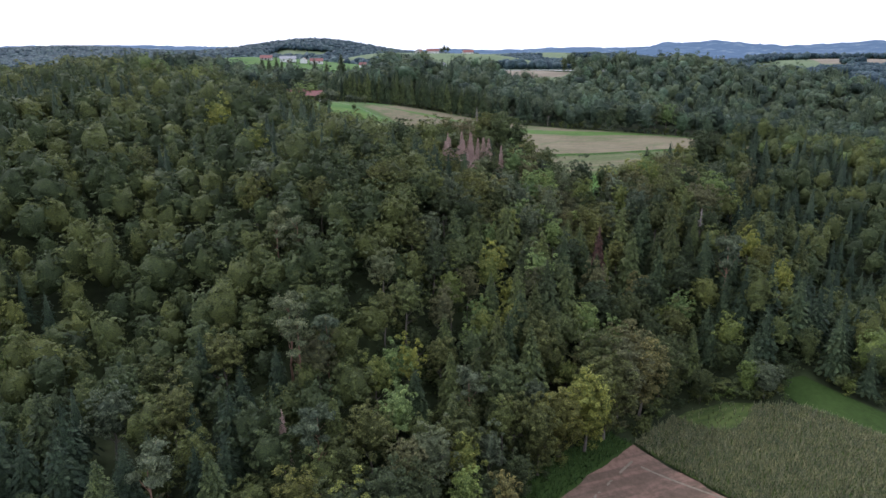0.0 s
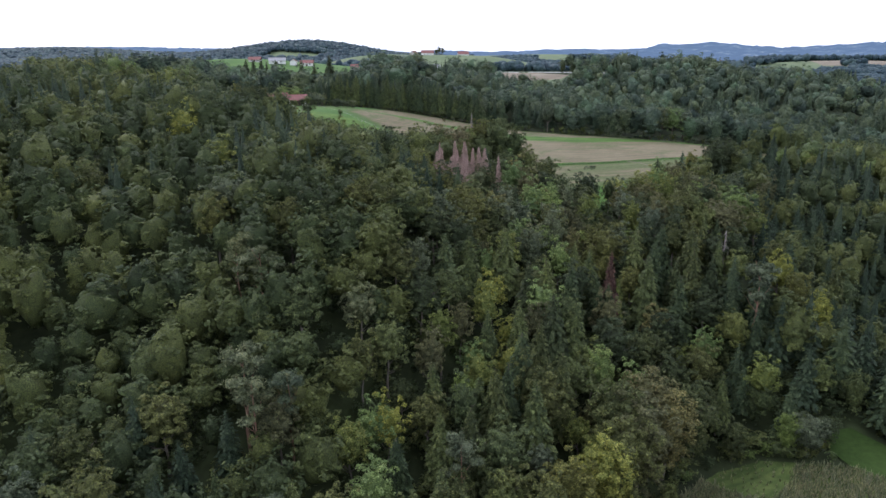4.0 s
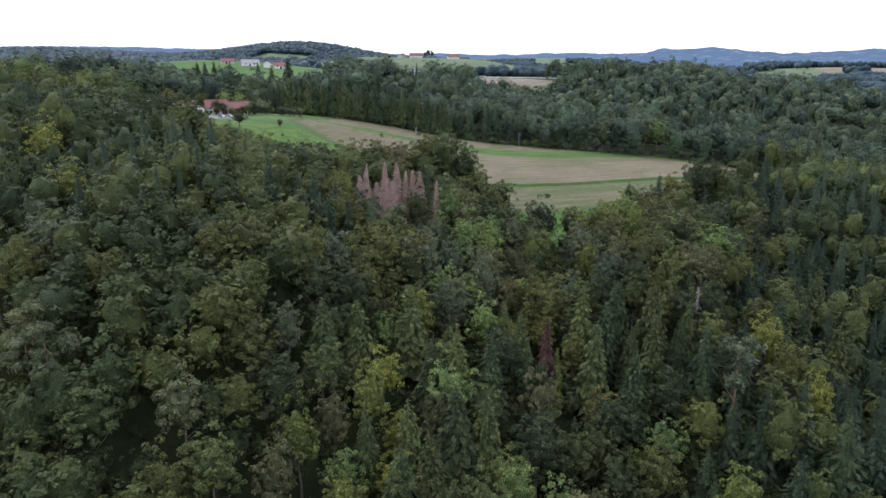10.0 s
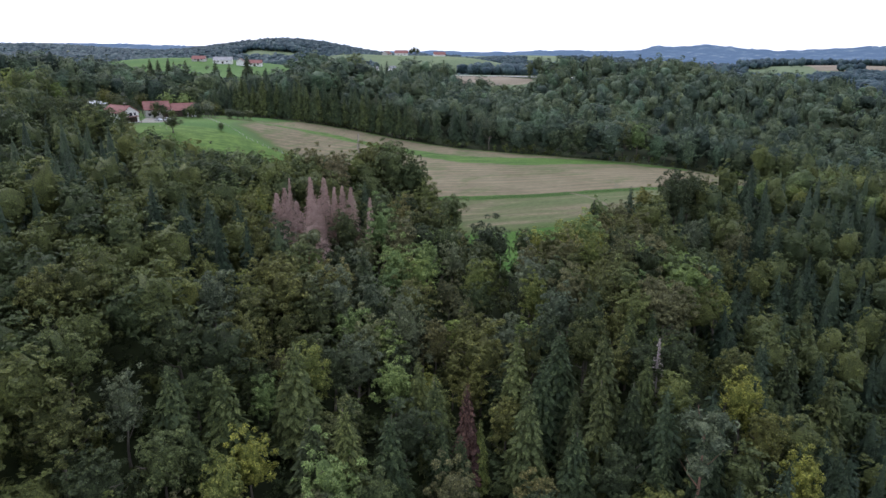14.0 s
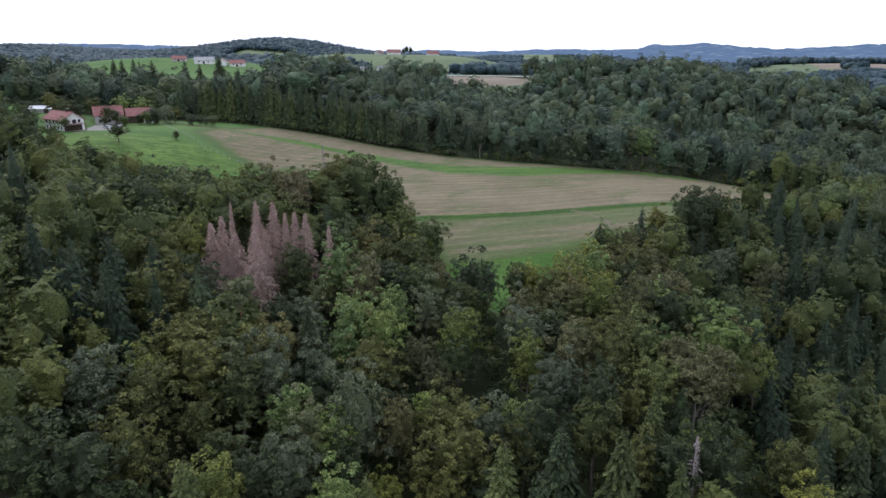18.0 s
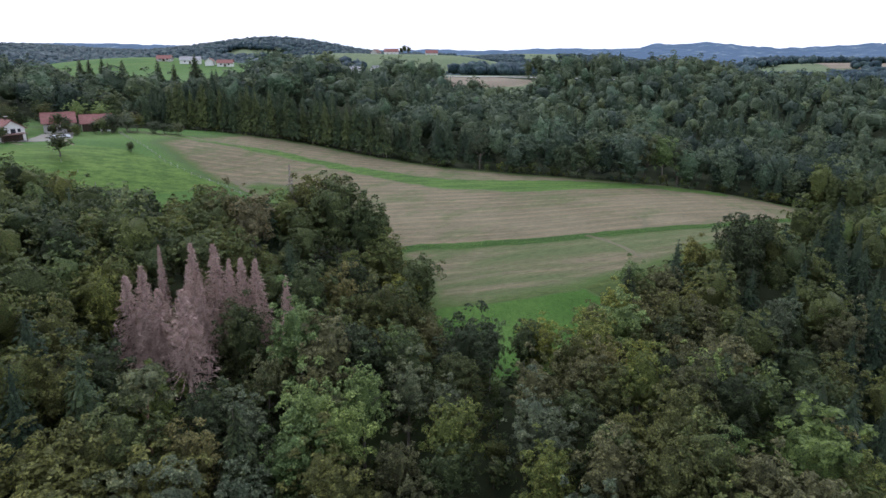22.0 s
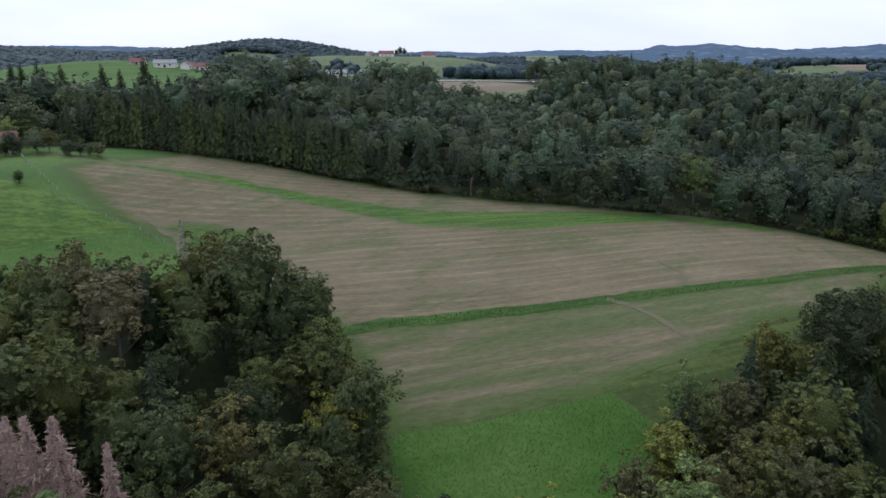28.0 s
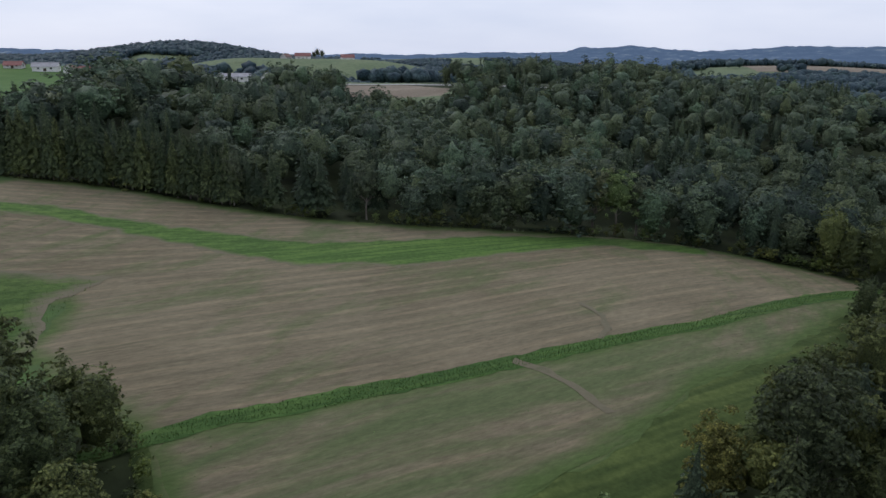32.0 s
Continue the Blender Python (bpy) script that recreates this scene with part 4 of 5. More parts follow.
stand("pine", "grey-green", [(-55.9, 183.5, 25, 1), (-64, 189.4, 25, 0.9), (-49.8, 151.2, 26, 1.1), (-35.8, 121.9, 23, 1.1), (-60.5, 97.9, 23, 1.1)])

for k in range(30):
    x = -112 + k * 3.8
    y = float(np.interp(x, [-112, -72, -35, 0], [521, 517, 520, 516]))
    landmark("spruce", x + 0.7 * math.sin(k * 2.1), y + 1.0 * math.cos(k * 1.7), 21.5 + 1.8 * math.sin(k * 1.3) + (k % 3), 1.05, "blue-green", 3.0)

# ---- the woods ----


def corridor(x, y):
    xc = np.interp(y, [90, 160, 240, 350], [0, 20, 35, 55])
    half = np.interp(y, [90, 200, 350], [46, 44, 48])
    return np.abs(x - xc) / half


def scatter(x0, x1, y0, y1, step, rng):
    xs, ys = np.meshgrid(np.arange(x0, x1, step), np.arange(y0, y1, step * 0.87))
    xs = xs + (np.arange(xs.shape[0]) % 2)[:, None] * step * 0.5
    xs = (xs + rng.uniform(-0.36, 0.36, xs.shape) * step).ravel()
    ys = (ys + rng.uniform(-0.36, 0.36, ys.shape) * step).ravel()
    return xs, ys


def is_wood(x, y, margin=0.0):
    ok = np.ones(x.shape, bool)
    for poly in OPEN:
        ok &= ~inside(x, y, poly)
        if margin:
            for a in range(8):
                ok &= ~inside(x + margin * math.cos(a * math.pi / 4), y + margin * math.sin(a * math.pi / 4), poly)
    return ok


def smooth_noise(x, y, scale, seed):
    return np.array([noise.noise((a / scale, b / scale, seed * 7.3)) for a, b in zip(x, y)])


rng = np.random.default_rng(11)
wx, wy = scatter(-420, 420, 70, 830, 8.2, rng)
ok = is_wood(wx, wy, 1.5)
# only what the flight can see: a fan ahead of the start
ok &= (wx > -0.80 * wy - 22) & (wx < 0.62 * wy + 26) & (wy > 82)
for kx, ky, kr in KEEP_OFF:
    ok &= np.hypot(wx - kx, wy - ky) > kr
ok &= ~((wy > 480) & (rng.random(len(wx)) < 0.42) & is_wood(wx, wy, 11.0))
ok &= ~((wy < 480) & (wy > 250) & (rng.random(len(wx)) < 0.10))
# the woods end where the farmland of the plateau begins
ok &= ~((wx < -40) & (wy > np.interp(wx, [-420, -250, -112, -100, -40], [640, 600, 600, 680, 700])))
wx, wy = wx[ok], wy[ok]
cn = smooth_noise(wx, wy, 55, 1) + rng.normal(size=len(wx)) * 0.25
needle = cn > 0.22
# the dark spruce belt along the top of the field
belt = (wy > 505) & (wy < 565) & (wx > -130) & (wx < -5)
needle = np.where(wy > 480, cn > 0.26, needle)
needle = np.where(belt, rng.random(len(wx)) < 0.93, needle)
tone0 = rng.random(len(wx))
lobe = inside(wx, wy, [(-60, 300), (40, 250), (140, 300), (140, 400), (-60, 400)])
needle = np.where(lobe & (rng.random(len(wx)) < 0.8), False, needle)
tall = np.where(needle, rng.uniform(18, 25, len(wx)), rng.uniform(15, 23.5, len(wx)))
tone = np.where(wy > 480, tone0 * 0.82, tone0)
tall *= np.where(wy > 480, 1 + 0.34 * smooth_noise(wx, wy, 17, 8), 1.0)
tall = np.where((wx < -60) & (wy > 560), tall * np.where(wx < -175, 1.08, 1.3), tall)
tall *= 1 + 0.22 * smooth_noise(wx, wy, 24, 5) + 0.16 * smooth_noise(wx, wy, 11, 6)
# trees within this outline take darker tones
dark_area = inside(wx, wy, [(-110, 240), (-40, 205), (-22, 230), (-20, 262), (-12, 300), (10, 320), (26, 318), (34, 325), (34, 392), (-110, 392)])
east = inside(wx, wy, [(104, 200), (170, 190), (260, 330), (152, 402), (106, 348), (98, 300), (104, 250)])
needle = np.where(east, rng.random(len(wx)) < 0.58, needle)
dark_area |= east
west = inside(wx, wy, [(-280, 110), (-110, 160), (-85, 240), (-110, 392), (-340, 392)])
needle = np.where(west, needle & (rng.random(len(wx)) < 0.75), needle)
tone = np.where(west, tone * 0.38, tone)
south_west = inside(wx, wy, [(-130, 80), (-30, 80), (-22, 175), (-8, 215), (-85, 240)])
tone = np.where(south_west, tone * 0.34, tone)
tone = np.where(east, tone * 0.36, np.where(dark_area, tone * np.where(wy > 300, 0.78, 0.5), tone))
edge = ~is_wood(wx, wy, 7.5)
tall = np.where(edge & (wy < 330), tall * 0.78, np.where(edge & (wy < 420), tall * 0.92, tall))
tall = np.where(inside(wx, wy, [(-26, 279), (5, 277), (7, 303), (-25, 306)]), tall * 0.3, tall)
tall = np.where(inside(wx, wy, [(128, 398), (146, 386), (215, 440), (214, 470), (170, 432)]), tall * 0.55, tall)
tall = np.where(inside(wx, wy, GLADE), tall * 0.3, tall)
tall = np.where(inside(wx, wy, [(-100, 325), (5, 330), (5, 372), (-100, 374)]), np.clip(tall, 16.5, 20.0), tall)
tall = np.minimum(tall, np.where((wx > -175) & (wx < -60) & (wy > 560), 31.0, 26.5))
near = corridor(wx, wy) < 1.0
near &= (wy < 350)

TINTS = ["dark green", "dark green", "dark green", "olive", "mid green", "mid green", "olive", "olive", "brownish", "fresh green", "yellow-green", "brownish", "grey-green"]
broad_left, needle_left = 230, 90
promoted = np.zeros(len(wx), bool)
for i in np.argsort(corridor(wx, wy)):
    if not near[i]:
        continue
    if needle[i] and needle_left:
        needle_left -= 1
        promoted[i] = True
        if tone[i] < 0.12:
            plant("pine", wx[i], wy[i], tall[i] * 0.95, 1.0, "grey-green")
        else:
            plant("spruce", wx[i], wy[i], tall[i], 1.05, "blue-green" if tone[i] < 0.6 else "mid green" if tone[i] < 0.8 else "dark green")
    elif not needle[i] and broad_left:
        broad_left -= 1
        promoted[i] = True
        plant("clad" if edge[i] else "weep" if tone[i] > 0.85 else "broad", wx[i], wy[i], tall[i], rng.uniform(0.95, 1.35), TINTS[int(tone[i] * 997) % (3 if east[i] else 5 if south_west[i] else 9 if dark_area[i] else len(TINTS))])


def woodland(name, shapes, mat, x, y, h, wide, tones, label, category="woodland"):
    """Many trees joined in one mesh; each keeps its own tone."""
    z = land(x, y)
    vs, ts, tn, k = [], [], [], 0
    for i in range(len(x)):
        v, t = shapes[i % len(shapes)]
        a = (i * 2.39996) % (2 * math.pi)
        c, s = math.cos(a), math.sin(a)
        w = h[i] * wide[i]
        vs.append(np.stack([(v[:, 0] * c - v[:, 1] * s) * w + x[i], (v[:, 0] * s + v[:, 1] * c) * w + y[i], v[:, 2] * h[i] + z[i]], 1))
        ts.append(t + k)
        tn.append(np.full(len(v), tones[i], np.float32))
        k += len(v)
    me = tri_mesh(name, np.concatenate(vs), np.concatenate(ts), [mat])
    at = me.attributes.new("tint", "FLOAT", "POINT")
    at.data.foreach_set("value", np.concatenate(tn))
    return tagged(new(name, me), label, category, kind="stuff")


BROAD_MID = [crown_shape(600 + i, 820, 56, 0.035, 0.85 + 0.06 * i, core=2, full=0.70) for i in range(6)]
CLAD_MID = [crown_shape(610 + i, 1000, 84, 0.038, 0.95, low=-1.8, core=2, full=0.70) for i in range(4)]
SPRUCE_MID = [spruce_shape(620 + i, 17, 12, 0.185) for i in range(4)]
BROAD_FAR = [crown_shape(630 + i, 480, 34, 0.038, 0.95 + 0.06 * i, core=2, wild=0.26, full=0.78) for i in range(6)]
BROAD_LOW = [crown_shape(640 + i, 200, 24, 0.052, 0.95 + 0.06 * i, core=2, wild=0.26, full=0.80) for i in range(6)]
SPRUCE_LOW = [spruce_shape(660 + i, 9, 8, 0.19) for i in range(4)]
mid = ~promoted & (corridor(wx, wy) < 2.1) & (wy < 400)
far_mid = ~promoted & ~mid & (wy < 620)
low = ~promoted & ~mid & ~far_mid
wide_b, wide_c = np.where(wy > 480, rng.uniform(1.15, 1.75, len(wx)), rng.uniform(0.98, 1.42, len(wx))), rng.uniform(0.95, 1.25, len(wx))
for nm, sel, shapes, mat, wd, text in (
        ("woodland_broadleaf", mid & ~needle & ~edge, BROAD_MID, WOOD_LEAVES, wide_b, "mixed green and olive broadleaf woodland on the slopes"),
        ("woodland_north", far_mid & ~needle & ~edge & (wy > 480), BROAD_FAR, WOOD_HAZED, wide_b, "green broadleaf woodland beyond the field, leaves tinted with haze"),
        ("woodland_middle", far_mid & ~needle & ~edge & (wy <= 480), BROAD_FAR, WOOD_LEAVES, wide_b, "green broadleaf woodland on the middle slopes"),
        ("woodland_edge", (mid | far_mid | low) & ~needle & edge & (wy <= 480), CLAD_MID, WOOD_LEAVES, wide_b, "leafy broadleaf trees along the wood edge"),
        ("woodland_north_edge", (mid | far_mid | low) & ~needle & edge & (wy > 480), CLAD_MID, WOOD_HAZED, wide_b, "green broadleaf trees along the top of the field, leaves tinted with haze"),
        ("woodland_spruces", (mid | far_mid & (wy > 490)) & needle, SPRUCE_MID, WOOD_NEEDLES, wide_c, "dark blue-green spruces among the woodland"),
        ("woodland_slope", low & ~needle & ~edge, BROAD_LOW, WOOD_HAZED, wide_b, "green broadleaf woodland on the far slopes, leaves tinted with haze"),
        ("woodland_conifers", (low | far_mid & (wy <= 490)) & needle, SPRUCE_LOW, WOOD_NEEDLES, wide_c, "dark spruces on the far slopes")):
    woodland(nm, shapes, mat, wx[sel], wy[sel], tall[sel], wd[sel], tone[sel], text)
# shrubs under the outermost trees
sx, sy = scatter(-130, 210, 90, 540, 3.2, rng)
k = is_wood(sx, sy, 0.8) & ~is_wood(sx, sy, 4.0) & (rng.random(len(sx)) < 0.8)
woodland("edge_shrubs", [crown_shape(680 + i, 110, 22, 0.10, 0.9, low=-1.9, core=1) for i in range(4)], WOOD_LEAVES, sx[k], sy[k], rng.uniform(2.0, 6.5, k.sum()),
         rng.uniform(1.5, 2.2, k.sum()), rng.random(k.sum()), "low shrubs along the wood edges", "shrubs")

# young trees filling the gap before the dead spruces
ux, uy = scatter(-36, 10, 262, 316, 4.2, rng)
k = ~inside(ux, uy, [(-24, 281), (4, 279), (6, 304), (-24, 307)])
ux, uy = ux[k], uy[k]
woodland("underwood", [crown_shape(690 + i, 280, 40, 0.055, 0.95, low=-1.6, core=2) for i in range(4)], WOOD_LEAVES, ux, uy, rng.uniform(5.5, 10.5, len(ux)),
         rng.uniform(1.2, 1.7, len(ux)), rng.random(len(ux)) * 0.6, "young broadleaf trees growing below the dead spruces", "underwood")

ux, uy = scatter(-75, 165, 88, 345, 6.4, rng)
k = is_wood(ux, uy, 2.5)
for kx, ky, kr in KEEP_OFF:
    k &= np.hypot(ux - kx, uy - ky) > 2.0
woodland("undergrowth", [crown_shape(720 + i, 130, 26, 0.080, 0.95, low=-1.7, core=1) for i in range(4)], WOOD_LEAVES, ux[k], uy[k], rng.uniform(4, 8, k.sum()),
         rng.uniform(1.3, 1.9, k.sum()), rng.random(k.sum()) * 0.5, "dark young growth under the tall trees", "undergrowth")

# far woods, out to the hills
fx, fy = scatter(-2100, 1900, 830, 2750, 12.5, rng)
keep = is_wood(fx, fy) & (fx > -0.82 * fy - 30) & (fx < 0.70 * fy + 60)
clump = smooth_noise(fx, fy, 190, 3) + 0.35 * smooth_noise(fx, fy, 60, 4)
hill = (np.hypot(fx + 570, (fy - 2350) * 1.2) < 560) | (fx < -750)
keep &= (clump > -0.05) | hill | (fy < 900)
keep &= (land(fx, fy) < 71) | hill | (fy > 2300)
fx, fy = fx[keep], fy[keep]
FAR_TREES = []
for i in range(4):
    r_ = np.random.default_rng(700 + i)
    v, t = ico(1)
    v = v * (1 + 0.25 * r_.normal(size=(len(v), 1))) * [0.44, 0.44, 0.42] + [0, 0, 0.5]
    FAR_TREES.append((v, t))
woodland("far_woods", FAR_TREES, FAR_HAZED, fx, fy, rng.uniform(13, 23, len(fx)), rng.uniform(0.8, 1.25, len(fx)), rng.random(len(fx)), "far woods on the rolling hills, haze tinted into their leaves")

# ---- buildings ----
WHITE_WALL = plain_noise("white_render", (0.66, 0.65, 0.62), (0.78, 0.77, 0.74), 0.4, 0.85, 0.1)
GREY_WALL = plain_noise("grey_render", (0.42, 0.40, 0.38), (0.55, 0.53, 0.50), 0.4, 0.85, 0.1)
RED_TILES = plain_noise("red_tiles", (0.19, 0.085, 0.078), (0.28, 0.135, 0.12), 0.5, 0.8, 0.5, stretch=(1, 1, 3))
BROWN_TILES = plain_noise("brown_tiles", (0.16, 0.10, 0.085), (0.25, 0.155, 0.13), 0.5, 0.8, 0.5)
GREY_ROOF = plain_noise("grey_sheet_roof", (0.20, 0.20, 0.21), (0.32, 0.32, 0.34), 0.3, 0.6, 0.2)
PALE_ROOF = plain_noise("pale_sheet_roof", (0.34, 0.36, 0.38), (0.46, 0.48, 0.50), 0.3, 0.5, 0.2)
TIMBER = plain_noise("dark_timber", (0.050, 0.036, 0.028), (0.10, 0.075, 0.055), 1.0, 0.85, 0.4)
PANE, _pt, _pp = material("window_pane", 0.08, 0.5)
_pp.inputs["Base Color"].default_value = (0.03, 0.035, 0.045, 1)
GRAVEL = plain_noise("yard_gravel", (0.17, 0.16, 0.14), (0.27, 0.26, 0.23), 0.6, 0.95, 0.3)
ASPHALT = plain_noise("pale_road", (0.38, 0.37, 0.36), (0.50, 0.49, 0.47), 0.2, 0.9, 0.1)
SILVER, _st, _sp = material("silver_paint", 0.3, 0.5)
_sp.inputs["Base Color"].default_value = (0.45, 0.47, 0.50, 1)
RUBBER, _rt, _rp = material("tyre_rubber", 0.9, 0.2)
_rp.inputs["Base Color"].default_value = (0.02, 0.02, 0.02, 1)


def box(bm, x0, x1, y0, y1, z0, z1):
    m = Matrix.Translation(((x0 + x1) / 2, (y0 + y1) / 2, (z0 + z1) / 2)) @ Matrix.Diagonal((x1 - x0, y1 - y0, z1 - z0, 1))
    bmesh.ops.create_cube(bm, size=1, matrix=m)
    return bm


def boxes(*rows):
    bm = bmesh.new()
    for r in rows:
        box(bm, *r)
    return bm


def prism(profile, x0, x1):
    """A solid with that outline in y, z between x0 and x1."""
    bm = bmesh.new()
    a = [bm.verts.new((x0, y, z)) for y, z in profile]
    c = [bm.verts.new((x1, y, z)) for y, z in profile]
    bm.faces.new(a)
    bm.faces.new(c[::-1])
    for i in range(len(profile)):
        j = (i + 1) % len(profile)
        bm.faces.new((a[i], c[i], c[j], a[j]))
    return bm


def building(name, x, y, turn, length, width, eave, ridge, wall, roof, label, category="house", windows=(), gable=(), chimney=False, door=None, group=""):
    """A gabled building; its long side lies along local x, its front looks to local -y, its gable to +x."""
    top = tagged(new(name), label, category, group)
    # stands on the lowest ground under it
    c, s = math.cos(radians(turn)), math.sin(radians(turn))
    base = min(ground_at(x + c * u - s * v, y + s * u + c * v) for u in (-length / 2, length / 2) for v in (-width / 2, width / 2))
    high = max(ground_at(x + c * u - s * v, y + s * u + c * v) for u in (-length / 2, length / 2) for v in (-width / 2, width / 2))
    top.matrix_world = pose(x, y, (base + high) / 2, 0, 0, turn)
    drop = base - (base + high) / 2 - 0.3
    L, Wd = length / 2, width / 2
    part("wall", prism([(-Wd, drop), (Wd, drop), (Wd, eave), (0, ridge - 0.15), (-Wd, eave)], -L, L), wall, top)
    o, th = 0.8, 0.22
    sl = (ridge - eave) / Wd
    for side, nm in ((-1, "roof"), (1, "roof")):
        pr = [(side * (Wd + o), eave - o * sl), (0, ridge), (0, ridge + th), (side * (Wd + o), eave - o * sl + th)]
        part(nm, prism(pr, -L - o, L + o), roof, top)
    part("ridge_cap", boxes((-L - o, L + o, -0.18, 0.18, ridge + th - 0.08, ridge + th + 0.08)), roof, top)
    if chimney:
        ch = part("chimney", boxes((L * 0.55 - 0.4, L * 0.55 + 0.4, -0.4, 0.4, ridge - 0.8, ridge + 1.3)), TIMBER, top)
        part("chimney_cap", boxes((L * 0.55 - 0.55, L * 0.55 + 0.55, -0.55, 0.55, ridge + 1.3, ridge + 1.45)), GREY_WALL, ch)
    for u, z, w, h in windows:
        f = part("window", boxes((u - w / 2 - 0.12, u + w / 2 + 0.12, -Wd - 0.05, -Wd + 0.02, z - h / 2 - 0.12, z + h / 2 + 0.12)), TIMBER, top)
        part("pane", boxes((u - w / 2, u - 0.03, -Wd - 0.08, -Wd - 0.04, z - h / 2, z + h / 2), (u + 0.03, u + w / 2, -Wd - 0.08, -Wd - 0.04, z - h / 2, z + h / 2)), PANE, f)
    for v, z, w, h in gable:
        f = part("window", boxes((L - 0.02, L + 0.05, v - w / 2 - 0.12, v + w / 2 + 0.12, z - h / 2 - 0.12, z + h / 2 + 0.12)), TIMBER, top)
        part("pane", boxes((L + 0.04, L + 0.08, v - w / 2, v - 0.03, z - h / 2, z + h / 2), (L + 0.04, L + 0.08, v + 0.03, v + w / 2, z - h / 2, z + h / 2)), PANE, f)
    if door:
        u, w, h, dm = door
        part("door", boxes((u - w / 2, u + w / 2, -Wd - 0.07, -Wd + 0.02, 0.0, h)), dm, top)
    return top


row6 = [(-6 + 3 * i, 3.6, 0.9, 1.1) for i in range(5)]
row7 = [(-6 + 3 * i, 1.2, 0.9, 1.1) for i in range(5)]
house = building("farmhouse", -140, 437, -30, 16, 9, 4.9, 7.8, WHITE_WALL, RED_TILES, "white rendered farmhouse with a red tiled gable roof", "house",
                 row6 + row7, [(-2.4, 3.9, 0.9, 1.1), (0.2, 3.6, 1.5, 1.9), (2.4, 3.9, 0.9, 1.1), (-2.4, 1.2, 0.9, 1.1)], True)
porch = part("porch_roof", prism([(-5.6, 2.65), (3.5, 2.95), (3.5, 3.1), (-5.6, 2.8)], 8.0, 12.2), BROWN_TILES, house, "brown lean-to porch roof")
for v in (-5.2, -1.0, 3.1):
    part("porch_post", boxes((11.8, 11.98, v - 0.09, v + 0.09, -1.2, 2.75)), TIMBER, house)
part("porch_wall", boxes((8.0, 8.12, -4.4, 3.4, 0.0, 2.6)), TIMBER, house)
building("barn", -137, 468, 33, 12, 8.5, 4.6, 8.2, GREY_WALL, RED_TILES, "grey farm barn with a red tiled roof behind trees", "barn",
         [(-4, 1.6, 1.2, 1.2), (0, 1.6, 1.2, 1.2), (-4, 4.0, 1.0, 1.0)], (), False, (4, 3.0, 3.0, TIMBER), "farm outbuildings")
b3 = building("barn", -126.5, 478.5, 33, 12, 8.5, 4.2, 7.3, WHITE_WALL, RED_TILES, "white barn with dark timber front and red roof", "barn",
              [(4.6, 1.7, 1.2, 1.2)], [(0, 3.4, 1.2, 1.2)], False, (2.4, 1.2, 2.2, TIMBER), "farm outbuildings")
part("timber_front", boxes((-5.9, 1.0, -4.37, -4.25, 0.3, 3.9)), TIMBER, b3, "dark boarded barn front")
building("shed", -178, 484, 20, 14, 7, 2.4, 3.6, GREY_WALL, PALE_ROOF, "low shed with a pale sheet roof", "shed", (), (), False, (0, 2.2, 2.0, TIMBER), "farm outbuildings")
drape("farm_drive", [(-131, 431), (-120, 436), (-118, 446), (-126, 460), (-132, 470), (-138, 458), (-134, 446)], GRAVEL, 0.13, "pale gravel yard between the farm buildings", "yard")
drape("farm_path", ribbon([(-131, 428), (-122, 424), (-112, 424), (-108, 430), (-118, 440)], [1.2, 1.4, 1.2, 1.2, 1.4]), DIRT, 0.15, "worn light footpath through the pasture", "path", 2)


def car(x, y, turn):
    top = tagged(new("car"), "small silver car parked in the gravel yard", "car")
    top.matrix_world = pose(x, y, ground_at(x, y) + 0.1, 0, 0, turn)
    body = part("body", prism([(-2.0, 0.35), (2.0, 0.35), (2.05, 0.75), (1.1, 0.9), (0.55, 1.4), (-1.3, 1.42), (-1.9, 0.95), (-2.05, 0.7)], -0.85, 0.85), SILVER, top)
    part("windscreen", prism([(1.04, 0.93), (0.56, 1.36), (0.60, 1.38), (1.08, 0.95)], -0.72, 0.72), PANE, body)
    for sx in (-0.862, 0.842):
        part("side_window", prism([(-1.5, 0.98), (0.85, 0.98), (0.5, 1.33), (-1.2, 1.35)], sx, sx + 0.02), PANE, body)
    for sx in (-0.8, 0.8):
        for wy_ in (-1.25, 1.3):
            bm = bmesh.new()
            bmesh.ops.create_cone(bm, cap_ends=True, segments=14, radius1=0.32, radius2=0.32, depth=0.22, matrix=Matrix.Translation((sx, wy_, 0.32)) @ Matrix.Rotation(math.pi / 2, 4, "Y"))
            part("wheel", bm, RUBBER, top)
    return top


car(-124, 443, 60)
car(-121.5, 447, 70)

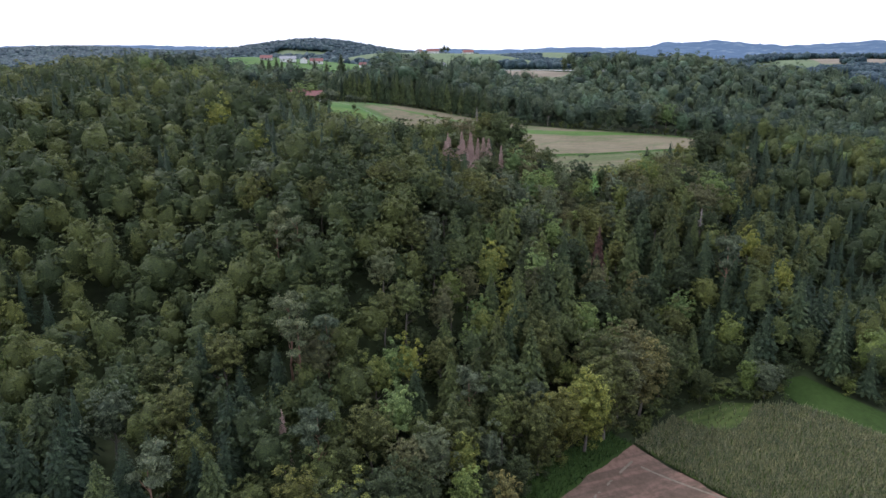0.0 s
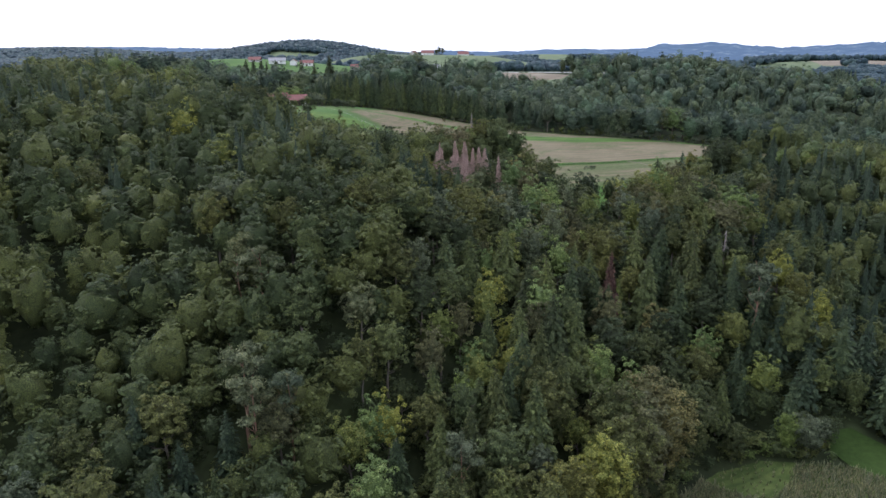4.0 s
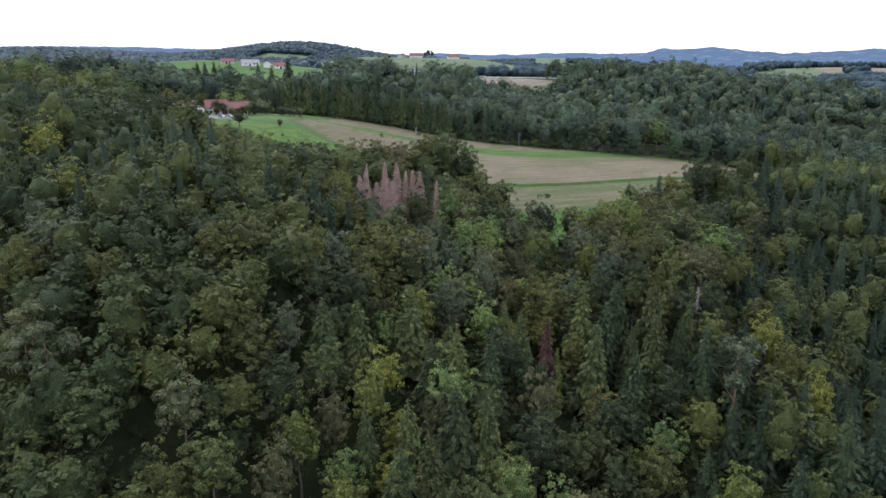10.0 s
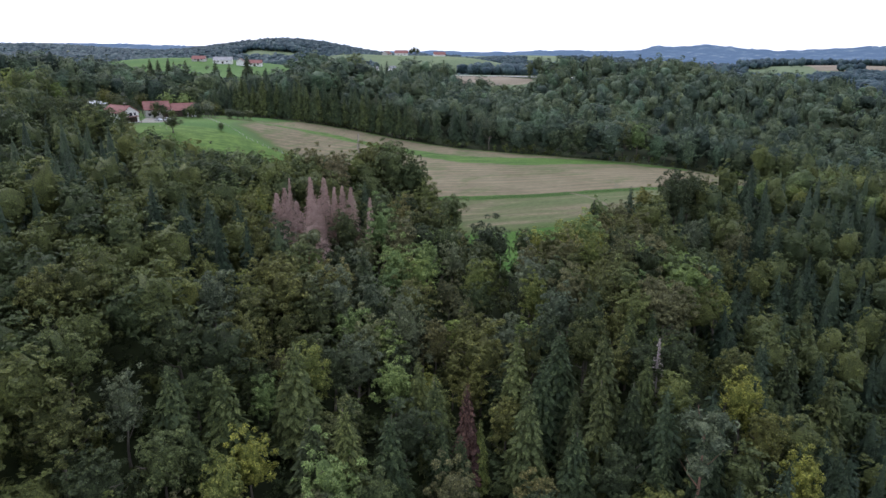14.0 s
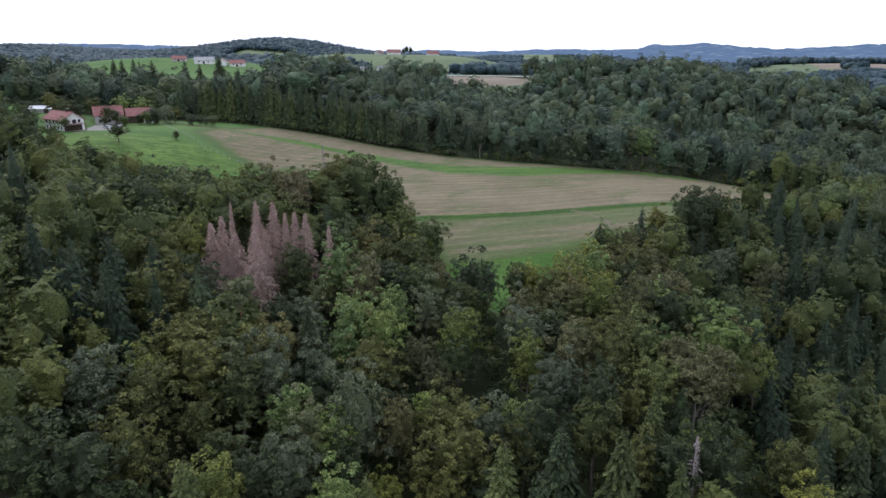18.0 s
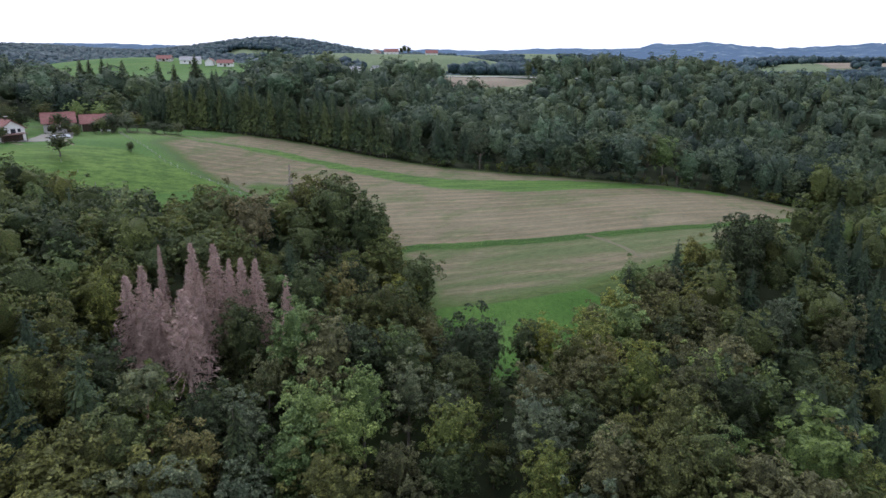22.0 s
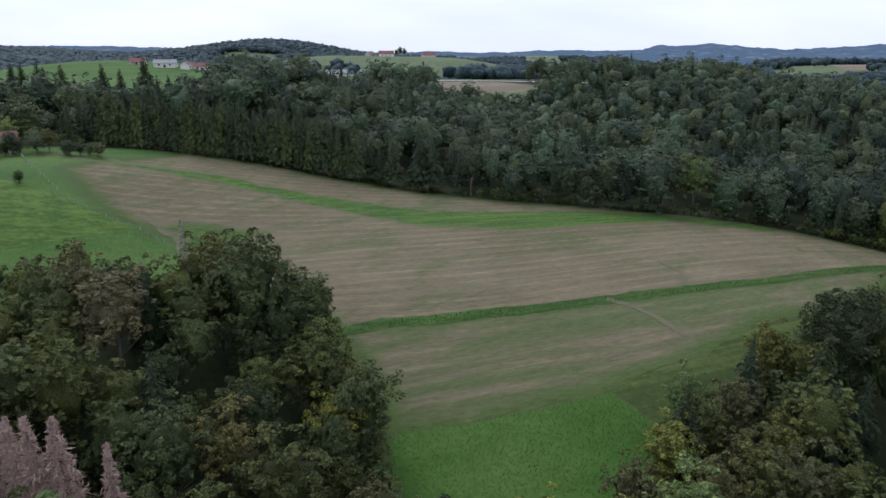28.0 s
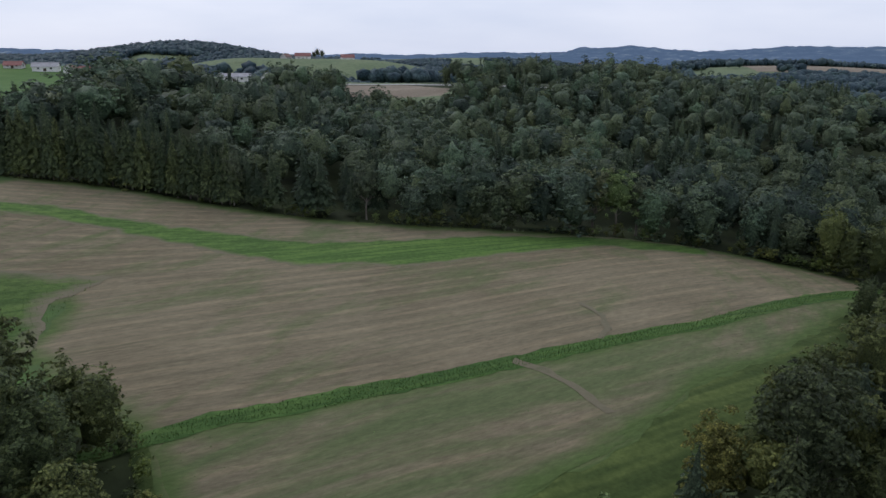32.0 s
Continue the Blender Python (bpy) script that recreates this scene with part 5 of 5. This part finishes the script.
# the distant farms and houses
for fx_, fy_, tn, ln, wd_, ev, rg, wl, rf, lb in (
        (-286, 954, 12, 22, 11, 4.6, 8, WHITE_WALL, GREY_ROOF, "long white farm hall with a grey roof"),
        (-262, 950, 100, 12, 9, 4.8, 8, WHITE_WALL, BROWN_TILES, "white farm building with a brown roof"),
        (-243, 947, 10, 17, 9, 4.2, 7.5, WHITE_WALL, RED_TILES, "white farmhouse with a red roof"),
        (-320, 962, 5, 16, 9, 3.2, 6.5, GREY_WALL, RED_TILES, "low barn with a red roof"),
        (-168, 900, 20, 9, 7, 3.5, 6.5, WHITE_WALL, RED_TILES, "small house with a bright red roof"),
        (-92, 890, 5, 26, 11, 4.5, 7, WHITE_WALL, GREY_ROOF, "long white hall with a grey roof"),
        (-62, 892, 60, 12, 9, 4, 8, WHITE_WALL, GREY_ROOF, "white house with a grey roof"),
        (-120, 1462, 5, 26, 12, 6, 11, WHITE_WALL, RED_TILES, "farmhouse with a red roof on the knoll"),
        (-45, 1470, 15, 22, 12, 6, 11, WHITE_WALL, RED_TILES, "white farmhouse beside a knoll field"),
        (-150, 1470, 70, 18, 12, 5, 10, GREY_WALL, BROWN_TILES, "brown-roofed barn on the knoll")):
    building("farm_building", fx_, fy_, tn, ln, wd_, ev, rg, wl, rf, lb, "farm building", [(-ln / 4, 2.6, 1.5, 1.5), (ln / 4, 2.6, 1.5, 1.5)], [(0, 2.6, 1.5, 1.5)], False,
             (0, 2.6, 2.8, TIMBER), "distant farms")
village = np.random.default_rng(21)
for k in range(46):
    if k < 14:
        vx, vy = village.uniform(-1500, -900), village.uniform(1900, 2250)
    else:
        vy = village.uniform(1900, 2900)
        vx = village.uniform(0.12, 0.62) * vy
    building("village_house", vx, vy, village.uniform(0, 180), village.uniform(12, 20), village.uniform(9, 12), 5, 9, WHITE_WALL, (RED_TILES, GREY_ROOF, BROWN_TILES)[k % 3],
             "white village house far off on the hills", "house", group="village houses")
drape("country_road", ribbon([(-10, 872), (20, 866), (60, 858), (100, 838), (140, 815), (190, 800)], [5, 5, 5, 5, 5, 5]), ASPHALT, 0.5, "pale country road past a ploughed field", "road", 10)

# ---- bushes and single trees round the farm ----
LABELS["bush"] = ("{} rounded bush at the edge of the pasture", "bush", "farm bushes")
NAMES["bush"] = "bush"


def farm_tree(kind, x, y, h, wide, tint):
    src = "orchard" if kind == "orchard" else "clad"
    t = plant(src, x, y, h * 1.15, wide * 1.1, tint)
    t.name = NAMES[kind]
    label, cat, grp = LABELS[kind]
    return tagged(t, label.format(tint).capitalize(), cat, grp)


farm_tree("orchard", -103, 413.5, 7.4, 2.2, "dark green")
farm_tree("bush", -88, 434, 3.6, 1.7, "mid green")
for x, y, h in ((-99, 477, 5.5), (-96, 479, 4.5), (-93, 480, 4.2), (-89.5, 479.5, 5.6), (-101, 479, 5)):
    farm_tree("bush", x, y, h, 1.7, "grey-green")
for x, y, h, w, tt in ((-113, 480, 7.5, 1.7, "grey-green"), (-109, 474, 6.5, 1.8, "grey-green"), (-115, 470, 8, 1.8, "grey-green"), (-117, 486, 8, 1.7, "grey-green"), (-116, 464, 6.5, 1.7, "mid green"), (-135, 465, 8, 1.5, "dark green"), (-122, 455, 4.5, 1.8, "mid green"), (-130.5, 463, 6.5, 1.5, "dark green"), (-117, 469, 4.4, 1.8, "mid green"), (-115, 472, 5, 1.7, "dark green"), (-111, 484, 7.5, 1.6, "olive"),
                       (-129, 459, 5.2, 1.7, "dark green"), (-132, 456, 4.6, 1.7, "dark green"), (-120, 466, 5.0, 1.6, "dark green"), (-124, 458, 4.4, 1.7, "mid green"),
                       (-134, 428, 6, 1.6, "mid green"), (-148, 452, 10, 1.5, "dark green"), (-153, 458, 11, 1.4, "olive"), (-158, 462, 10, 1.5, "olive"), (-145, 456, 9, 1.5, "dark green"),
                       (-137, 482, 12, 1.6, "fresh green"), (-131, 490, 11, 1.5, "fresh green"), (-150, 478, 11, 1.5, "olive"), (-165, 468, 12, 1.3, "olive"), (-150, 428, 9, 1.5, "dark green"), (-146, 425, 7, 1.6, "dark green"), (-155, 433, 10, 1.5, "dark green"),
                       (-166, 434, 10, 1.4, "dark green"), (-115, 471, 4, 1.6, "grey-green")):
    farm_tree("orchard" if h > 5 else "bush", x, y, h, w, tt)
for x, y, h in ((-95, 1462, 17), (-88, 1466, 15), (-102, 1465, 13)):
    farm_tree("orchard", x, y, h, 1.3, "dark green")
for x, y, h in ((-133, 606, 38), (-146, 604, 33), (-158, 608, 35), (-172, 604, 27), (-180, 606, 33), (-186, 600, 31), (-192, 604, 32), (-197, 598, 30), (-204, 600, 29), (-120, 606, 26)):
    plant("spruce", x, y, h, 1.2, "dark green")

# ---- pasture fence ----
fence = tagged(new("fence"), "light wooden post and wire fence round the pasture", "fence")
fence.location = (-60, 428, ground_at(-60, 428))
line = [(-112, 470), (-100, 455), (-88, 444), (-75, 433), (-63, 429), (-49, 427), (-37, 421), (-24, 412)]
pts = []
for (xa, ya), (xb, yb) in zip(line, line[1:]):
    n = max(1, round(math.hypot(xb - xa, yb - ya) / 3.2))
    pts += [(xa + (xb - xa) * k / n, ya + (yb - ya) * k / n) for k in range(n)]
pts.append(line[-1])
post_mesh = boxes((-0.07, 0.07, -0.07, 0.07, -0.3, 1.25))
pm = bpy.data.meshes.new("post")
post_mesh.to_mesh(pm)
post_mesh.free()
pm.materials.append(BARK_PALE)
base = Vector(fence.location)
tops = []
for x, y in pts:
    p = new("post", pm)
    p.parent = fence
    p.location = Vector((x, y, ground_at(x, y))) - base
    tops.append(np.array(p.location))
for h in (0.5, 1.0):
    w = new("wire", tri_mesh("wire", *joined([tube(a + [0, 0, h], b_ + [0, 0, h], 0.02, 0.02, 3) for a, b_ in zip(tops, tops[1:])]), [BARK_PALE]))
    w.parent = fence
for x, y in ((-100, 409), (-92, 405), (-84, 401), (-76, 398), (-108, 418), (-66, 396)):
    m = tagged(new("marker_post", pm), "thin white pasture stake standing in the grass", "post", "pasture stakes")
    m.matrix_world = pose(x, y, ground_at(x, y), 0, 0, 20)

# ---- maize, weeds, tufts ----


def tufts(name, poly, step, h0, h1, blades, mat, label, category, seed, wide=0.25, rows=None):
    r = np.random.default_rng(seed)
    xs = [p[0] for p in poly]
    ys = [p[1] for p in poly]
    x, y = scatter(min(xs), max(xs), min(ys), max(ys), step, r)
    k = inside(x, y, poly)
    x, y = x[k], y[k]
    z = land(x, y)
    n = len(x)
    vs = []
    for j in range(blades):
        a = r.uniform(0, 2 * np.pi, n)
        h = r.uniform(h0, h1, n)
        lean = r.uniform(0.15, 0.6, n) * h
        cx, cy = np.cos(a), np.sin(a)
        w = wide * r.uniform(0.6, 1.3, n)
        p0 = np.stack([x - cy * w * 0.5, y + cx * w * 0.5, z], 1)
        p1 = np.stack([x + cy * w * 0.5, y - cx * w * 0.5, z], 1)
        p2 = np.stack([x + cx * lean, y + cy * lean, z + h], 1)
        vs.append(np.stack([p0, p1, p2], 1).reshape(-1, 3))
    v = np.concatenate(vs)
    t = np.arange(len(v)).reshape(-1, 3)
    return tagged(new(name, tri_mesh(name, v, t, [mat])), label, category, kind="stuff")


MAIZE_LEAF = foliage("maize_leaves", (0.086, 0.120, 0.054), (0.130, 0.170, 0.078), (0.195, 0.220, 0.110))
GRASS_BLADE = foliage("grass_blades", (0.034, 0.080, 0.018), (0.046, 0.105, 0.024), (0.075, 0.14, 0.04))
tufts("maize", [(41.9, 159.9), (77.2, 117.4), (135, 135.6), (109.8, 160.8), (93.6, 177), (81, 179.7), (77.4, 173.4), (70.2, 167.1), (63, 170.7), (56.7, 176.1)], 0.8, 0.9, 2.0, 6, MAIZE_LEAF, "ripening green and tan maize standing in the valley field", "maize", 31, 0.34)
tufts("thin_maize", [(57.6, 177), (63, 170.7), (70.2, 167.1), (77.4, 173.4), (81, 179.7), (73.8, 183.3), (61.2, 179.7)], 2.2, 0.7, 1.5, 5, MAIZE_LEAF, "sparse stunted maize stalks on a tan patch", "maize", 36, 0.3)
tufts("rank_grass", [(5.4, 110.4), (15.3, 132.9), (41.4, 159.9), (35.1, 162.6), (8.1, 139.2), (-4.5, 114.9)], 0.9, 0.4, 1.3, 4, GRASS_BLADE, "rank grass and nettles along the wood", "grass", 37, 0.35)
tufts("meadow_weeds", [(-70, 400), (-50, 427), (-38, 431), (-26, 438), (-14, 441), (-16, 420), (-12, 402), (-40, 384), (-80, 384)], 1.5, 0.2, 0.5, 3, GRASS_BLADE, "rough tufts in the unmown pasture", "grass", 38, 0.26)
tufts("stubble_weeds", SOUTH_STRIP, 2.6, 0.12, 0.3, 3, GRASS_BLADE, "weeds sprouting in the greener stubble", "weeds", 39, 0.35)
tufts("grass_tufts", LUSH_POLY, 0.8, 0.2, 0.5, 3, GRASS_BLADE, "tufts of lush grass and dock in the field corner", "grass", 32, 0.25)
tufts("balk_grass", ribbon([(12, 372), (29, 384), (57, 396.5), (102, 413.7), (130, 424.3), (147, 434), (171, 447.4), (203, 463)], [2.5, 3.4, 4, 4, 4, 4, 4, 3]), 0.6, 0.25, 0.7, 3, GRASS_BLADE,
      "tall grass on the balk between the stubble strips", "grass", 33, 0.22)

# wheel marks
for ln, wd in (([(103, 436), (106.5, 428), (106, 421), (103, 416)], 2.2), ([(82, 407), (88, 403), (93, 396), (97, 389)], 2.6)):
    drape("wheel_track", ribbon(ln, [wd * 0.7] * len(ln)), PATH, 0.21, "pale wheel marks pressed into the stubble", "track", 1.5, rag=0.9)

# soil marks and field edge
drape("wheel_track", ribbon([(39.6, 151.8), (27, 137.4), (16.2, 121.2)], [0.6, 0.6, 0.6]), DIRT, 0.14, "pale wheel marks on the bare soil", "track", 4)
drape("wheel_track", ribbon([(41.4, 150), (54, 141), (72, 128.4)], [0.6, 0.6, 0.6]), DIRT, 0.14, "pale wheel marks on the bare soil", "track", 4)

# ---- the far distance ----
# backdrop hills glow: blue haze is painted into their emission colour
HAZE_GLOW, ft, fp = material("distant_hills_haze", 1.0, 0.0)
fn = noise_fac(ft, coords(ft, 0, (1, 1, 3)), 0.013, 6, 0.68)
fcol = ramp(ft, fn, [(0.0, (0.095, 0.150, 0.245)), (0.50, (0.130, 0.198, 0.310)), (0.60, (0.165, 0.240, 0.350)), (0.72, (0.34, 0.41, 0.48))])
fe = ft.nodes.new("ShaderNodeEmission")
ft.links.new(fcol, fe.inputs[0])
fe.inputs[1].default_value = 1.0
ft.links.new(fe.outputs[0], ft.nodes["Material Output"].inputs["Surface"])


def hill_range(name, dist, base, bumps, rough, seed, label):
    """A long ridge on the skyline: crest height over bearing, sloping towards the viewer."""
    az = np.radians(np.linspace(-52, 52, 521))
    deg = np.degrees(az)
    crest = np.full(len(az), float(base))
    for c, w, h in bumps:
        crest += h * np.exp(-((deg - c) / w) ** 2)
    crest += rough * np.array([noise.noise((d * 0.9, seed, 0)) + 0.6 * noise.noise((d * 4.5, seed, 3)) + 0.35 * noise.noise((d * 14, seed, 5)) for d in deg])
    rows = []
    for f, q in ((1.0, 1.0), (0.985, 0.93), (0.95, 0.72), (0.90, 0.45), (0.82, 0.1)):
        r = dist * f
        rows.append(np.stack([np.sin(az) * r, np.cos(az) * r, 30 + (crest - 30) * q], 1))
    back = np.stack([np.sin(az) * dist * 1.03, np.cos(az) * dist * 1.03, np.full(len(az), 20.0)], 1)
    v = np.concatenate([back] + rows)
    n = len(az)
    i = np.arange(n - 1)
    q4 = np.concatenate([np.stack([i + k * n, i + 1 + k * n, i + 1 + (k + 1) * n, i + (k + 1) * n], 1) for k in range(len(rows))])
    return tagged(new(name, tri_mesh(name, v, q4, [HAZE_GLOW], True)), label, "hills", kind="structure")


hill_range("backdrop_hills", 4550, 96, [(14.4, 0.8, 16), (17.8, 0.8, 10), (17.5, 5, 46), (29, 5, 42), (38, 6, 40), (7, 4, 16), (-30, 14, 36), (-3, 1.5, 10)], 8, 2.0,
           "wooded hills on the horizon, glowing in painted blue haze")
hill_range("backdrop_ridge", 3500, 70, [(10, 6, 18), (20, 5, 24), (32, 5, 26), (-28, 12, 40)], 10, 5.0, "ridge with pale fields before the horizon, glowing in painted blue haze")
